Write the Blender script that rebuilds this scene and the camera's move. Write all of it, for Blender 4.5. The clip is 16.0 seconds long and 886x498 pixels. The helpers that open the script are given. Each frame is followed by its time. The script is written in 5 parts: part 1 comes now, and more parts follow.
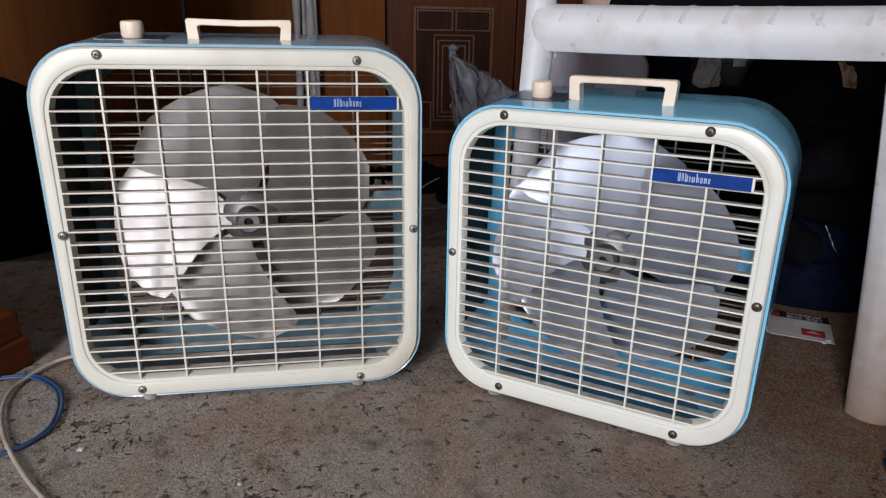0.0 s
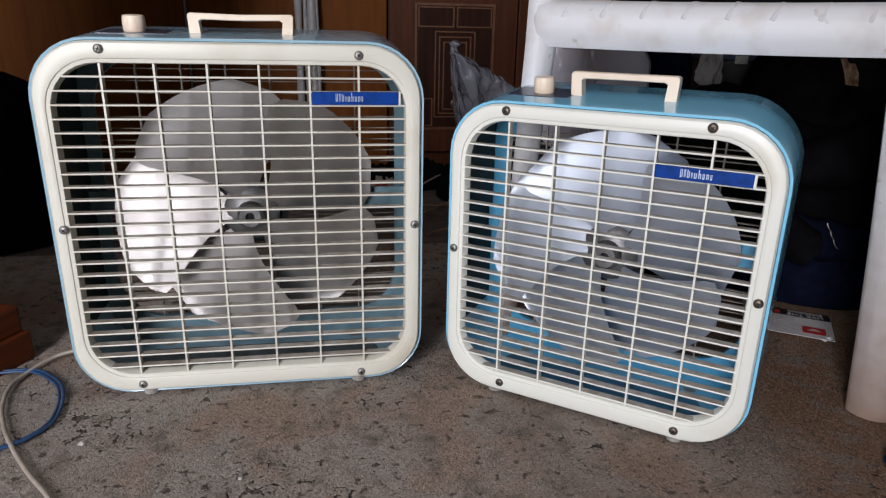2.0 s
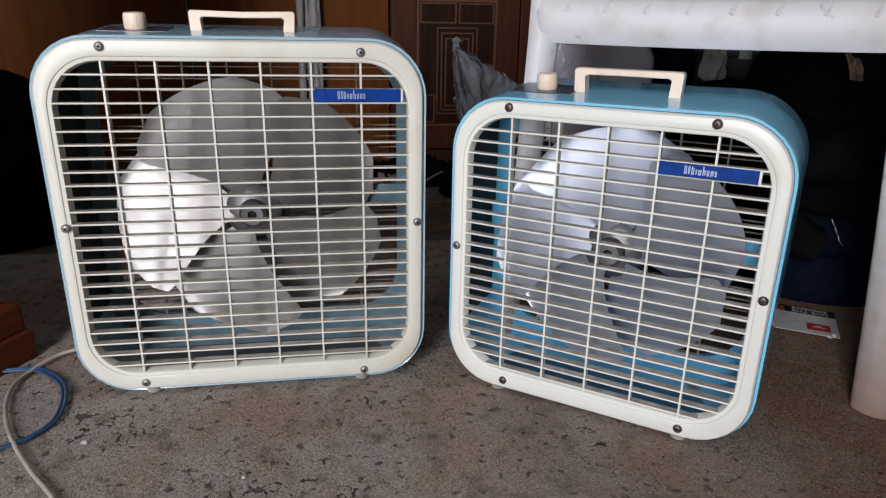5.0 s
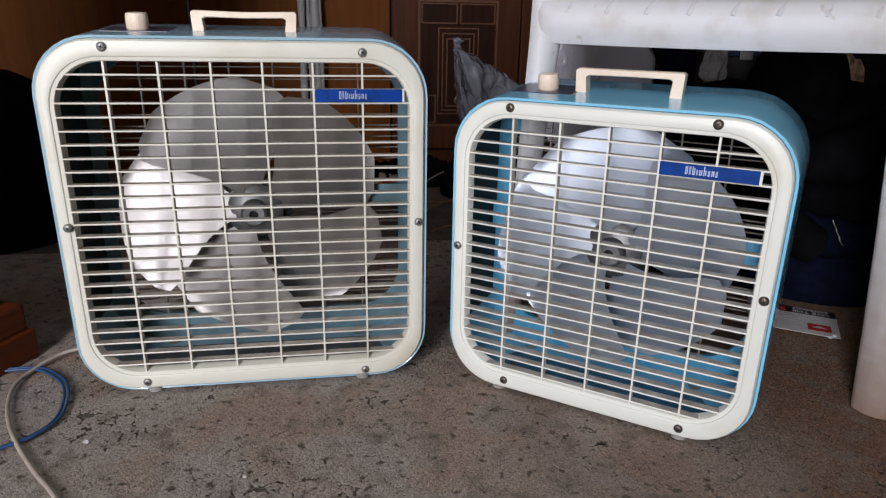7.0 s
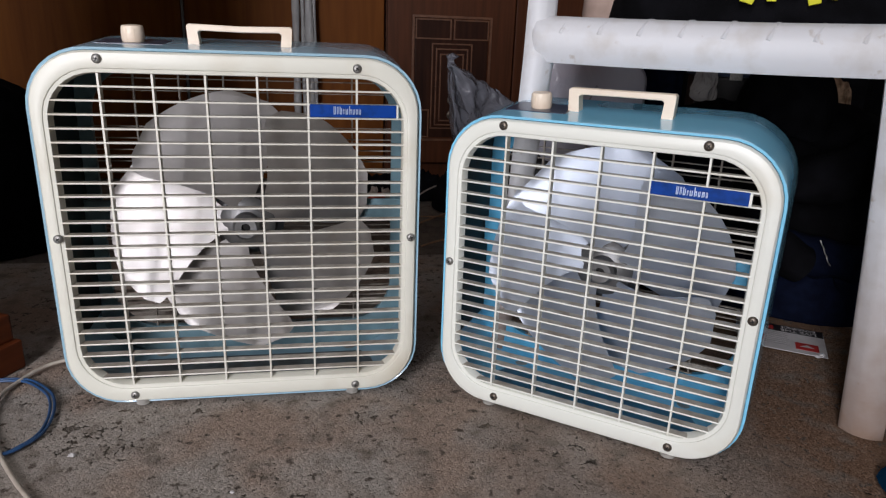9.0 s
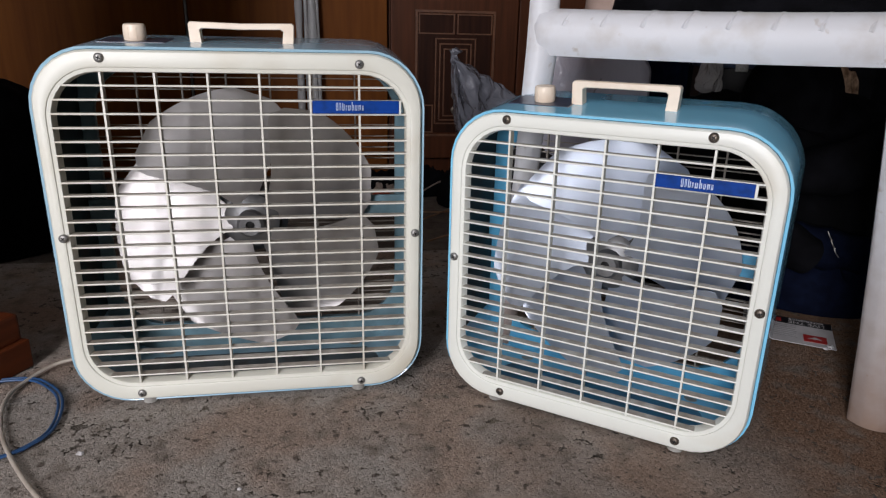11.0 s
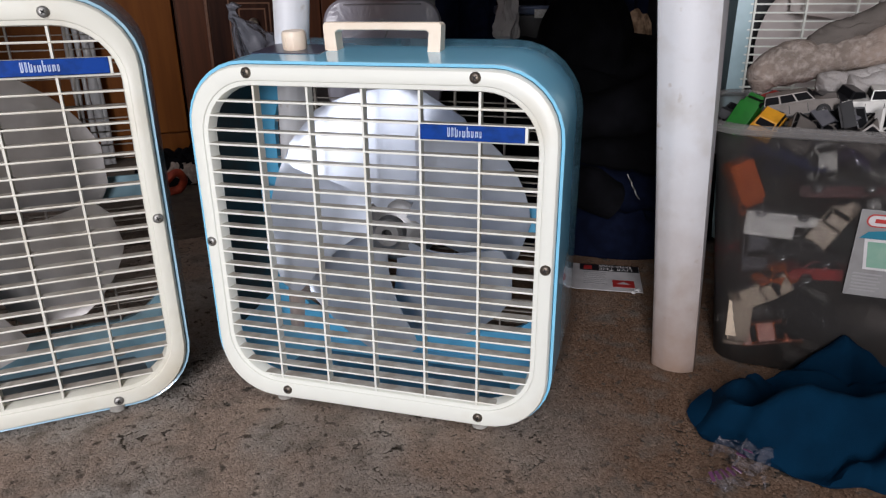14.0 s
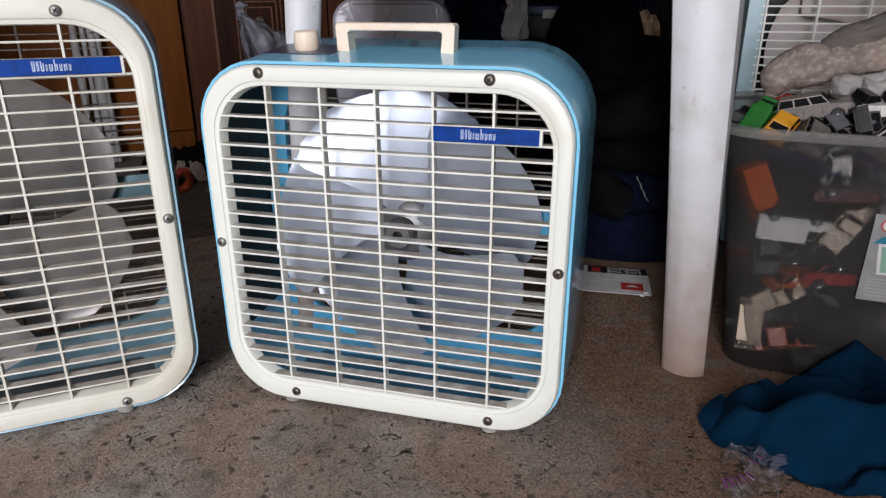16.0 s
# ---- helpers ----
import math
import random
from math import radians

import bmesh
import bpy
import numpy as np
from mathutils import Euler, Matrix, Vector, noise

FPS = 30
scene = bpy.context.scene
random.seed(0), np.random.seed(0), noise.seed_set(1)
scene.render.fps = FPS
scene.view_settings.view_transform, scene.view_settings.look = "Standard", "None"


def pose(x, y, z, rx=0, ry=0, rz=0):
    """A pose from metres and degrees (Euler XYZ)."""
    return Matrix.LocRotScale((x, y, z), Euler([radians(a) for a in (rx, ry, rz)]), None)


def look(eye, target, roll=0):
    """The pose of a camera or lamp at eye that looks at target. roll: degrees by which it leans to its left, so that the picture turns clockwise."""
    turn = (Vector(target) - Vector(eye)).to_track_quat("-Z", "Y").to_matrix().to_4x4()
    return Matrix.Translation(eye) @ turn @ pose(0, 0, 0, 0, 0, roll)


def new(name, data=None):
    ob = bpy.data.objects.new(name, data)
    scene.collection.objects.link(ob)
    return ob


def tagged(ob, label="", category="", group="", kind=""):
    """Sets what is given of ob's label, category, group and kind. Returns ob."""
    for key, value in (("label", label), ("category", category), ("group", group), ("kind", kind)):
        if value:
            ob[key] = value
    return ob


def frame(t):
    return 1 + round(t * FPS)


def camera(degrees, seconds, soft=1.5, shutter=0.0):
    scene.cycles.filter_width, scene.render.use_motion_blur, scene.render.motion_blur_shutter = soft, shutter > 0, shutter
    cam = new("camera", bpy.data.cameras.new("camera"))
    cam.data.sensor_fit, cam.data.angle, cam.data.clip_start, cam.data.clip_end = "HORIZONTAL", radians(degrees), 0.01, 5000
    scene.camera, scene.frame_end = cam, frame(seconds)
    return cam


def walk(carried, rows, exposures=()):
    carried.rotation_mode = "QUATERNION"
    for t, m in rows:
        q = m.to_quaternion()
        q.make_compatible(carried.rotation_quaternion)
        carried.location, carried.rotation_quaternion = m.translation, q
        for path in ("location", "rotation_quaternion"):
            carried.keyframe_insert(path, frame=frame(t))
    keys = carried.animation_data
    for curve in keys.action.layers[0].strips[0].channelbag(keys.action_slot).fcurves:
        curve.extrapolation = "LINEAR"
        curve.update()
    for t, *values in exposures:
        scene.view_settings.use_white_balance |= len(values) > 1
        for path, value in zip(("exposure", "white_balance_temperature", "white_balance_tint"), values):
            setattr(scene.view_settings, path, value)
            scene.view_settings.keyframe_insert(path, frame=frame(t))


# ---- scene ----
cam = camera(67.20, 16.0, soft=1.25, shutter=0.8)
PATH = [
    (0, pose(0.0942, -0.7113, 0.4103, 71.516, -1.015, -9.536)),
    (0.5, pose(0.0948, -0.7108, 0.4101, 71.532, -1.082, -9.743)),
    (1, pose(0.0938, -0.7111, 0.4098, 71.690, -1.017, -9.633)),
    (1.5, pose(0.0925, -0.7109, 0.4088, 71.635, -1.393, -9.421)),
    (2, pose(0.0928, -0.7113, 0.4082, 71.308, -1.213, -9.467)),
    (2.5, pose(0.0928, -0.7107, 0.4103, 71.396, -1.037, -9.519)),
    (3, pose(0.0927, -0.7091, 0.4107, 71.262, -1.112, -9.333)),
    (3.5, pose(0.0921, -0.7106, 0.4105, 71.510, -1.172, -9.379)),
    (4, pose(0.0930, -0.7092, 0.4091, 71.077, -0.936, -9.264)),
    (6.5, pose(0.0931, -0.7080, 0.4084, 70.981, -1.131, -9.344)),
    (7, pose(0.0924, -0.7095, 0.4086, 71.021, -1.036, -9.221)),
    (7.5, pose(0.0934, -0.7075, 0.4123, 71.541, -1.207, -9.616)),
    (8, pose(0.0911, -0.7086, 0.4118, 71.804, -1.427, -9.289)),
    (8.5, pose(0.0909, -0.7092, 0.4123, 71.974, -1.307, -9.391)),
    (9, pose(0.0905, -0.7098, 0.4121, 72.146, -2.016, -9.771)),
    (11.5, pose(0.0943, -0.7076, 0.4115, 71.672, -1.082, -9.538)),
    (12, pose(0.0956, -0.7066, 0.4121, 71.684, -1.179, -10.013)),
    (12.5, pose(0.1024, -0.7042, 0.4115, 71.539, -1.149, -11.819)),
    (13, pose(0.1711, -0.6641, 0.3903, 70.594, -1.998, -21.239)),
    (13.5, pose(0.1988, -0.6424, 0.3854, 69.479, -0.127, -22.956)),
    (14, pose(0.2007, -0.6443, 0.3846, 69.254, 0.408, -22.758)),
    (14.5, pose(0.2005, -0.6313, 0.3846, 69.194, 0.226, -22.152)),
    (15, pose(0.1986, -0.6347, 0.3853, 69.389, -0.309, -22.767)),
    (15.5, pose(0.1980, -0.6413, 0.3879, 69.552, 0.104, -22.880)),
    (16, pose(0.1946, -0.6370, 0.3863, 69.169, 0.086, -22.448)),
]
walk(cam, PATH, [(0, 0.0), (4, 0.0), (8, 0.0), (12.6, 0.0), (13.1, 0.04), (13.8, 0.22), (16, 0.24)])

# ---- light ----
world = bpy.data.worlds.new("world")
scene.world = world
world.use_nodes = True
wn = world.node_tree.nodes
sky = wn.new("ShaderNodeTexSky")
sky.sky_type = 'NISHITA'
sky.sun_disc = False
sky.sun_elevation = radians(40)
sky.sun_rotation = radians(200)
wn["Background"].inputs["Strength"].default_value = 0.12
world.node_tree.links.new(sky.outputs["Color"], wn["Background"].inputs["Color"])

# room box in metres: the open garage-style doorway is in the south wall
RX0, RX1, RY0, RY1, RZ = -3.6, 2.1, -2.15, 1.75, 2.35
DX0, DX1, DZ = -1.32, -0.58, 2.0
lamp = bpy.data.lights.new("doorway_daylight", 'AREA')
lamp.shape, lamp.size, lamp.size_y = 'RECTANGLE', DX1 - DX0 - 0.1, DZ - 0.1
lamp.energy = 75.0
lamp.color = (0.962, 0.942, 1.0)
lamp_ob = new("doorway_daylight", lamp)
lamp_ob.matrix_world = look(((DX0 + DX1) / 2, RY0 - 0.05, DZ / 2), ((DX0 + DX1) / 2, 0, DZ / 2))
scene.view_settings.exposure = 0.0

# ---- materials ----


def mat(name, color, rough=0.5, metal=0.0, spec=0.5, coat=0.0):
    m = bpy.data.materials.new(name)
    m.use_nodes = True
    b = m.node_tree.nodes["Principled BSDF"]
    b.inputs["Base Color"].default_value = (*color, 1)
    b.inputs["Roughness"].default_value = rough
    b.inputs["Metallic"].default_value = metal
    b.inputs["Specular IOR Level"].default_value = spec
    b.inputs["Coat Weight"].default_value = coat
    return m


def add_noise(m, c2, scale=30.0, lo=0.4, hi=0.65, detail=6.0, bump=0.0, bump_scale=400.0, stretch=(1, 1, 1), rough2=None, obj_random=0.0):
    """Blend the base colour towards c2 by noise, add fine bump."""
    nt = m.node_tree
    n, l = nt.nodes, nt.links
    b = n["Principled BSDF"]
    tc = n.new("ShaderNodeTexCoord")
    mp = n.new("ShaderNodeMapping")
    mp.inputs["Scale"].default_value = stretch
    l.new(tc.outputs["Object"], mp.inputs["Vector"])
    no = n.new("ShaderNodeTexNoise")
    no.inputs["Scale"].default_value, no.inputs["Detail"].default_value = scale, detail
    l.new(mp.outputs["Vector"], no.inputs["Vector"])
    ra = n.new("ShaderNodeMapRange")
    ra.inputs["From Min"].default_value, ra.inputs["From Max"].default_value = lo, hi
    l.new(no.outputs["Fac"], ra.inputs["Value"])
    mx = n.new("ShaderNodeMix")
    mx.data_type = 'RGBA'
    base = b.inputs["Base Color"]
    if base.is_linked:
        l.new(base.links[0].from_socket, mx.inputs["A"])
    else:
        mx.inputs["A"].default_value = base.default_value
    mx.inputs["B"].default_value = (*c2, 1)
    l.new(ra.outputs["Result"], mx.inputs["Factor"])
    out = mx.outputs["Result"]
    if obj_random:
        oi = n.new("ShaderNodeObjectInfo")
        rr = n.new("ShaderNodeMapRange")
        rr.inputs["To Min"].default_value, rr.inputs["To Max"].default_value = 1 - obj_random, 1 + obj_random
        l.new(oi.outputs["Random"], rr.inputs["Value"])
        hs = n.new("ShaderNodeHueSaturation")
        l.new(rr.outputs["Result"], hs.inputs["Value"])
        l.new(out, hs.inputs["Color"])
        out = hs.outputs["Color"]
    l.new(out, base)
    if rough2 is not None:
        rg = n.new("ShaderNodeMapRange")
        rg.inputs["To Min"].default_value, rg.inputs["To Max"].default_value = b.inputs["Roughness"].default_value, rough2
        l.new(ra.outputs["Result"], rg.inputs["Value"])
        l.new(rg.outputs["Result"], b.inputs["Roughness"])
    if bump:
        nb = n.new("ShaderNodeTexNoise")
        nb.inputs["Scale"].default_value, nb.inputs["Detail"].default_value = bump_scale, 4
        l.new(mp.outputs["Vector"], nb.inputs["Vector"])
        bp = n.new("ShaderNodeBump")
        bp.inputs["Strength"].default_value, bp.inputs["Distance"].default_value = 1.0, bump
        l.new(nb.outputs["Fac"], bp.inputs["Height"])
        l.new(bp.outputs["Normal"], b.inputs["Normal"])
    return m


def add_dust(m, color, amount=0.8, scale=60.0):
    """Settled dust: lies on faces that look up, in patches."""
    nt = m.node_tree
    n, l = nt.nodes, nt.links
    b = n["Principled BSDF"]
    ge = n.new("ShaderNodeNewGeometry")
    sx = n.new("ShaderNodeSeparateXYZ")
    l.new(ge.outputs["Normal"], sx.inputs["Vector"])
    ra = n.new("ShaderNodeMapRange")
    ra.inputs["From Min"].default_value, ra.inputs["From Max"].default_value = 0.6, 0.95
    l.new(sx.outputs["Z"], ra.inputs["Value"])
    no = n.new("ShaderNodeTexNoise")
    no.inputs["Scale"].default_value, no.inputs["Detail"].default_value = scale, 5
    l.new(ge.outputs["Position"], no.inputs["Vector"])
    rn = n.new("ShaderNodeMapRange")
    rn.inputs["From Min"].default_value, rn.inputs["From Max"].default_value = 0.3, 0.6
    rn.inputs["To Min"].default_value, rn.inputs["To Max"].default_value = 0.35 * amount, amount
    l.new(no.outputs["Fac"], rn.inputs["Value"])
    mu = n.new("ShaderNodeMath")
    mu.operation = 'MULTIPLY'
    l.new(ra.outputs["Result"], mu.inputs[0])
    l.new(rn.outputs["Result"], mu.inputs[1])
    mx = n.new("ShaderNodeMix")
    mx.data_type = 'RGBA'
    base = b.inputs["Base Color"]
    if base.is_linked:
        l.new(base.links[0].from_socket, mx.inputs["A"])
    else:
        mx.inputs["A"].default_value = base.default_value
    mx.inputs["B"].default_value = (*color, 1)
    l.new(mu.outputs[0], mx.inputs["Factor"])
    l.new(mx.outputs["Result"], base)
    return m


def film_plastic(name, tint, clear=0.6, rough=0.25, wrinkle=0.0, haze=0.0):
    """Thin translucent plastic: see-through mixed with a glossy skin."""
    m = mat(name, tint, rough)
    nt = m.node_tree
    n, l = nt.nodes, nt.links
    tr = n.new("ShaderNodeBsdfTransparent")
    tr.inputs["Color"].default_value = (0.93, 0.93, 0.93, 1)
    mx = n.new("ShaderNodeMixShader")
    mx.inputs["Fac"].default_value = clear
    l.new(n["Principled BSDF"].outputs["BSDF"], mx.inputs[1])
    l.new(tr.outputs["BSDF"], mx.inputs[2])
    l.new(mx.outputs["Shader"], n["Material Output"].inputs["Surface"])
    if haze:
        re = n.new("ShaderNodeBsdfRefraction")
        re.inputs["Roughness"].default_value, re.inputs["IOR"].default_value = 0.42, 1.12
        m2 = n.new("ShaderNodeMixShader")
        m2.inputs["Fac"].default_value = haze
        l.new(tr.outputs["BSDF"], m2.inputs[1])
        l.new(re.outputs["BSDF"], m2.inputs[2])
        l.new(m2.outputs["Shader"], mx.inputs[2])
    if wrinkle:
        tc = n.new("ShaderNodeTexCoord")
        no = n.new("ShaderNodeTexNoise")
        no.inputs["Scale"].default_value, no.inputs["Detail"].default_value, no.inputs["Distortion"].default_value = 20, 3, 1.5
        l.new(tc.outputs["Object"], no.inputs["Vector"])
        bp = n.new("ShaderNodeBump")
        bp.inputs["Distance"].default_value = wrinkle
        l.new(no.outputs["Fac"], bp.inputs["Height"])
        l.new(bp.outputs["Normal"], n["Principled BSDF"].inputs["Normal"])
    return m


M_CREAM = add_dust(add_noise(mat("cream_plastic", (0.78, 0.79, 0.725), 0.38), (0.66, 0.61, 0.48), 14, 0.52, 0.8, bump=0.0001, bump_scale=500), (0.36, 0.31, 0.25), 0.9)
M_FRAME_OLD = add_noise(mat("yellowed_plastic_frame", (0.70, 0.695, 0.61), 0.36), (0.55, 0.50, 0.39), 9, 0.52, 0.82, bump=0.00008, bump_scale=600)
M_CREAM_OLD = add_dust(add_noise(mat("yellowed_slat_plastic", (0.68, 0.665, 0.59), 0.4), (0.54, 0.49, 0.39), 14, 0.5, 0.8, bump=0.0001, bump_scale=500), (0.32, 0.275, 0.225), 0.9)
M_FRAME = add_noise(mat("ivory_plastic_frame", (0.80, 0.815, 0.745), 0.33), (0.64, 0.58, 0.45), 9, 0.56, 0.85, bump=0.00008, bump_scale=600)
M_KNOB = add_noise(mat("peach_plastic", (0.86, 0.73, 0.585), 0.42), (0.76, 0.61, 0.47), 40, 0.45, 0.75, bump=0.0001)
M_BLUE = add_noise(mat("sky_blue_enamel", (0.24, 0.61, 0.84), 0.13, coat=0.5), (0.21, 0.55, 0.78), 12, 0.45, 0.7, bump=0.00004, bump_scale=90, rough2=0.26)
M_BLUE_PALE = add_noise(mat("faded_blue_enamel", (0.33, 0.52, 0.64), 0.16, coat=0.4), (0.25, 0.42, 0.52), 12, 0.45, 0.7, bump=0.00004, bump_scale=90, rough2=0.28)
# shell floors: dust on the blue, toned down for the shade in there
M_DUST_SHADE_GREY = add_noise(mat("shaded_blue_grey_dust", (0.13, 0.165, 0.185), 0.8), (0.09, 0.095, 0.095), 40, 0.4, 0.7, bump=0.0004, bump_scale=200)
M_DUST_SHADE_BLUE = add_noise(mat("shaded_dusty_blue", (0.06, 0.22, 0.36), 0.5), (0.06, 0.13, 0.19), 40, 0.45, 0.75, bump=0.0003, bump_scale=200)
# the two shell blues again, darkened as shaded copies for the fan backs
M_BACK_PALE = add_noise(mat("shaded_faded_blue", (0.17, 0.30, 0.36), 0.5), (0.13, 0.21, 0.24), 30, 0.4, 0.7, bump=0.0002, bump_scale=120)
M_BACK_BLUE = add_noise(mat("shaded_sky_blue_enamel", (0.10, 0.41, 0.66), 0.35), (0.09, 0.32, 0.52), 30, 0.45, 0.75, bump=0.0002, bump_scale=120)
# grime over teal, darkened to carry the shade inside the fan shells
M_INNER_SHADE = add_noise(mat("shaded_grimy_teal", (0.014, 0.036, 0.040), 0.55, spec=0.25), (0.035, 0.032, 0.028), 30, 0.45, 0.75, bump=0.0003, bump_scale=120)
# guard plastic dulled in colour because the back of the fan is unlit
M_GUARD = add_noise(mat("shaded_guard_plastic", (0.34, 0.31, 0.27), 0.6), (0.22, 0.19, 0.16), 60)
M_SATIN = add_noise(mat("satin_silver_paint", (0.54, 0.59, 0.68), 0.40, 0.65), (0.46, 0.51, 0.60), 18, 0.4, 0.7, bump=0.0002, bump_scale=40)
M_ALU = add_noise(mat("brushed_aluminium", (0.57, 0.55, 0.545), 0.47, 1.0), (0.46, 0.435, 0.42), 25, 0.4, 0.7, bump=0.0003, bump_scale=40, rough2=0.54)
M_HUB = add_noise(mat("dull_cast_metal", (0.24, 0.24, 0.245), 0.45, 0.8), (0.2, 0.2, 0.2), 80, 0.4, 0.7)
M_MOTOR = add_noise(mat("dark_motor_paint", (0.05, 0.05, 0.055), 0.45), (0.09, 0.085, 0.08), 60, 0.45, 0.7)
M_SCREW = add_noise(mat("zinc_screw", (0.33, 0.33, 0.32), 0.5, 0.85), (0.22, 0.2, 0.17), 300, 0.4, 0.7)
M_SCREW_DARK = add_noise(mat("tarnished_screw", (0.12, 0.10, 0.085), 0.45, 0.8), (0.2, 0.17, 0.13), 300, 0.4, 0.7)
M_SLOT = mat("black_recess", (0.01, 0.01, 0.01), 0.7)
M_BADGE = add_noise(mat("royal_blue_badge", (0.003, 0.045, 0.27), 0.5, spec=0.12), (0.003, 0.032, 0.17), 120, 0.45, 0.7)
M_SILVER = mat("silver_print", (0.42, 0.50, 0.66), 0.35, 0.3)
M_PLATE = add_noise(mat("slate_control_plate", (0.035, 0.05, 0.09), 0.28), (0.06, 0.07, 0.1), 60, 0.4, 0.7)
M_RUBBER = add_noise(mat("grey_rubber", (0.35, 0.34, 0.31), 0.7), (0.25, 0.24, 0.22), 100)
M_CHAIR = add_noise(add_noise(mat("white_chair_plastic", (0.66, 0.665, 0.685), 0.5), (0.53, 0.505, 0.48), 30, 0.50, 0.80, detail=8), (0.42, 0.36, 0.30), 70, 0.66, 0.8, bump=0.00025, bump_scale=160)


def foot_dirt(m):
    """Grime rubbed into the plastic up to a hand above the floor, ragged at its upper edge."""
    nt = m.node_tree
    n, l = nt.nodes, nt.links
    b = n["Principled BSDF"]
    ge = n.new("ShaderNodeNewGeometry")
    sx = n.new("ShaderNodeSeparateXYZ")
    l.new(ge.outputs["Position"], sx.inputs["Vector"])
    no = n.new("ShaderNodeTexNoise")
    no.inputs["Scale"].default_value, no.inputs["Detail"].default_value = 35, 6
    l.new(ge.outputs["Position"], no.inputs["Vector"])
    ad = n.new("ShaderNodeMath")
    ad.operation = 'MULTIPLY_ADD'
    ad.inputs[1].default_value = -0.12
    l.new(no.outputs["Fac"], ad.inputs[0])
    l.new(sx.outputs["Z"], ad.inputs[2])
    ra = n.new("ShaderNodeMapRange")
    ra.inputs["From Min"].default_value, ra.inputs["From Max"].default_value = -0.06, 0.19
    ra.inputs["To Min"].default_value, ra.inputs["To Max"].default_value = 0.88, 0.0
    l.new(ad.outputs[0], ra.inputs["Value"])
    mx = n.new("ShaderNodeMix")
    mx.data_type = 'RGBA'
    base = b.inputs["Base Color"]
    l.new(base.links[0].from_socket, mx.inputs["A"])
    mx.inputs["B"].default_value = (0.235, 0.135, 0.08, 1)
    l.new(ra.outputs["Result"], mx.inputs["Factor"])
    l.new(mx.outputs["Result"], base)
    return m


foot_dirt(M_CHAIR)
M_WOOD = add_noise(mat("brown_veneer", (0.135, 0.044, 0.0075), 0.55, spec=0.08), (0.098, 0.029, 0.005), 6, 0.35, 0.7, stretch=(9, 9, 0.6), bump=0.0002, bump_scale=60)
M_WOOD_DOOR = add_noise(mat("dark_walnut_door", (0.085, 0.027, 0.011), 0.5, spec=0.15), (0.050, 0.017, 0.007), 7, 0.35, 0.7, stretch=(10, 10, 0.6), bump=0.0002, bump_scale=60)
M_WOOD_PANEL = add_noise(mat("dark_carved_panel", (0.036, 0.013, 0.007), 0.5, spec=0.1), (0.018, 0.007, 0.0045), 8, 0.35, 0.7, stretch=(10, 10, 0.7))
M_INLAY = add_noise(mat("tan_inlay_moulding", (0.15, 0.062, 0.028), 0.45), (0.09, 0.035, 0.015), 60)
M_WOOD_RED = add_noise(mat("orange_varnished_wood", (0.105, 0.024, 0.007), 0.45, spec=0.2), (0.062, 0.015, 0.005), 9, 0.35, 0.7, stretch=(1, 8, 8), bump=0.0002, bump_scale=60)
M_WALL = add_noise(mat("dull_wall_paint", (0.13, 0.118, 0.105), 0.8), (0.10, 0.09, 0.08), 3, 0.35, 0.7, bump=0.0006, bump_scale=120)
M_CEIL = add_noise(mat("ceiling_paint", (0.55, 0.53, 0.51), 0.85), (0.46, 0.44, 0.42), 3, bump=0.0005, bump_scale=90)
M_BLACK = add_noise(mat("black_cotton", (0.0028, 0.0028, 0.0034), 0.9, spec=0.05), (0.0055, 0.0055, 0.007), 30, bump=0.0006, bump_scale=900)
M_NAVY = add_noise(mat("navy_denim", (0.0022, 0.0036, 0.011), 0.85, spec=0.06), (0.0035, 0.006, 0.018), 60, bump=0.0006, bump_scale=900)
M_TEAL = add_noise(mat("teal_knit", (0.0014, 0.021, 0.050), 0.9, spec=0.06), (0.0009, 0.014, 0.034), 25, 0.35, 0.7, bump=0.0006, bump_scale=1100)
M_TOWEL = add_noise(mat("grey_fleece", (0.31, 0.245, 0.205), 0.95, spec=0.05), (0.19, 0.158, 0.135), 14, 0.36, 0.68)
add_noise(M_TOWEL, (0.40, 0.345, 0.31), 160, 0.46, 0.74, detail=9, bump=0.0016, bump_scale=420)
M_TOWEL_LIGHT = add_noise(mat("pale_grey_fleece", (0.47, 0.445, 0.43), 0.95, spec=0.05), (0.33, 0.305, 0.29), 22, 0.35, 0.7, bump=0.0014, bump_scale=420)
M_TOWEL_DARK = add_noise(mat("taupe_felt", (0.15, 0.13, 0.117), 0.95, spec=0.05), (0.10, 0.09, 0.08), 22, 0.35, 0.7, bump=0.0008, bump_scale=700)
M_YELLOW = mat("yellow_print", (0.62, 0.60, 0.02), 0.7)
M_WHITE_CABLE = add_noise(mat("white_cable", (0.46, 0.41, 0.35), 0.55), (0.34, 0.29, 0.24), 40)
M_BLUE_CABLE = add_noise(mat("blue_cable", (0.022, 0.075, 0.19), 0.5), (0.016, 0.05, 0.12), 40)
M_STRAW = add_noise(mat("tan_wire", (0.35, 0.20, 0.11), 0.6), (0.2, 0.11, 0.06), 40)
M_PAPER = add_noise(mat("glossy_card", (0.62, 0.60, 0.60), 0.35), (0.52, 0.5, 0.5), 40)
M_INK = mat("black_ink", (0.012, 0.011, 0.012), 0.4)
M_GREYINK = mat("grey_ink", (0.3, 0.29, 0.29), 0.5)
M_RED = mat("red_ink", (0.42, 0.028, 0.025), 0.4)
M_TUB = film_plastic("frosted_tub_plastic", (0.062, 0.057, 0.054), 0.62, 0.32, haze=0.5)
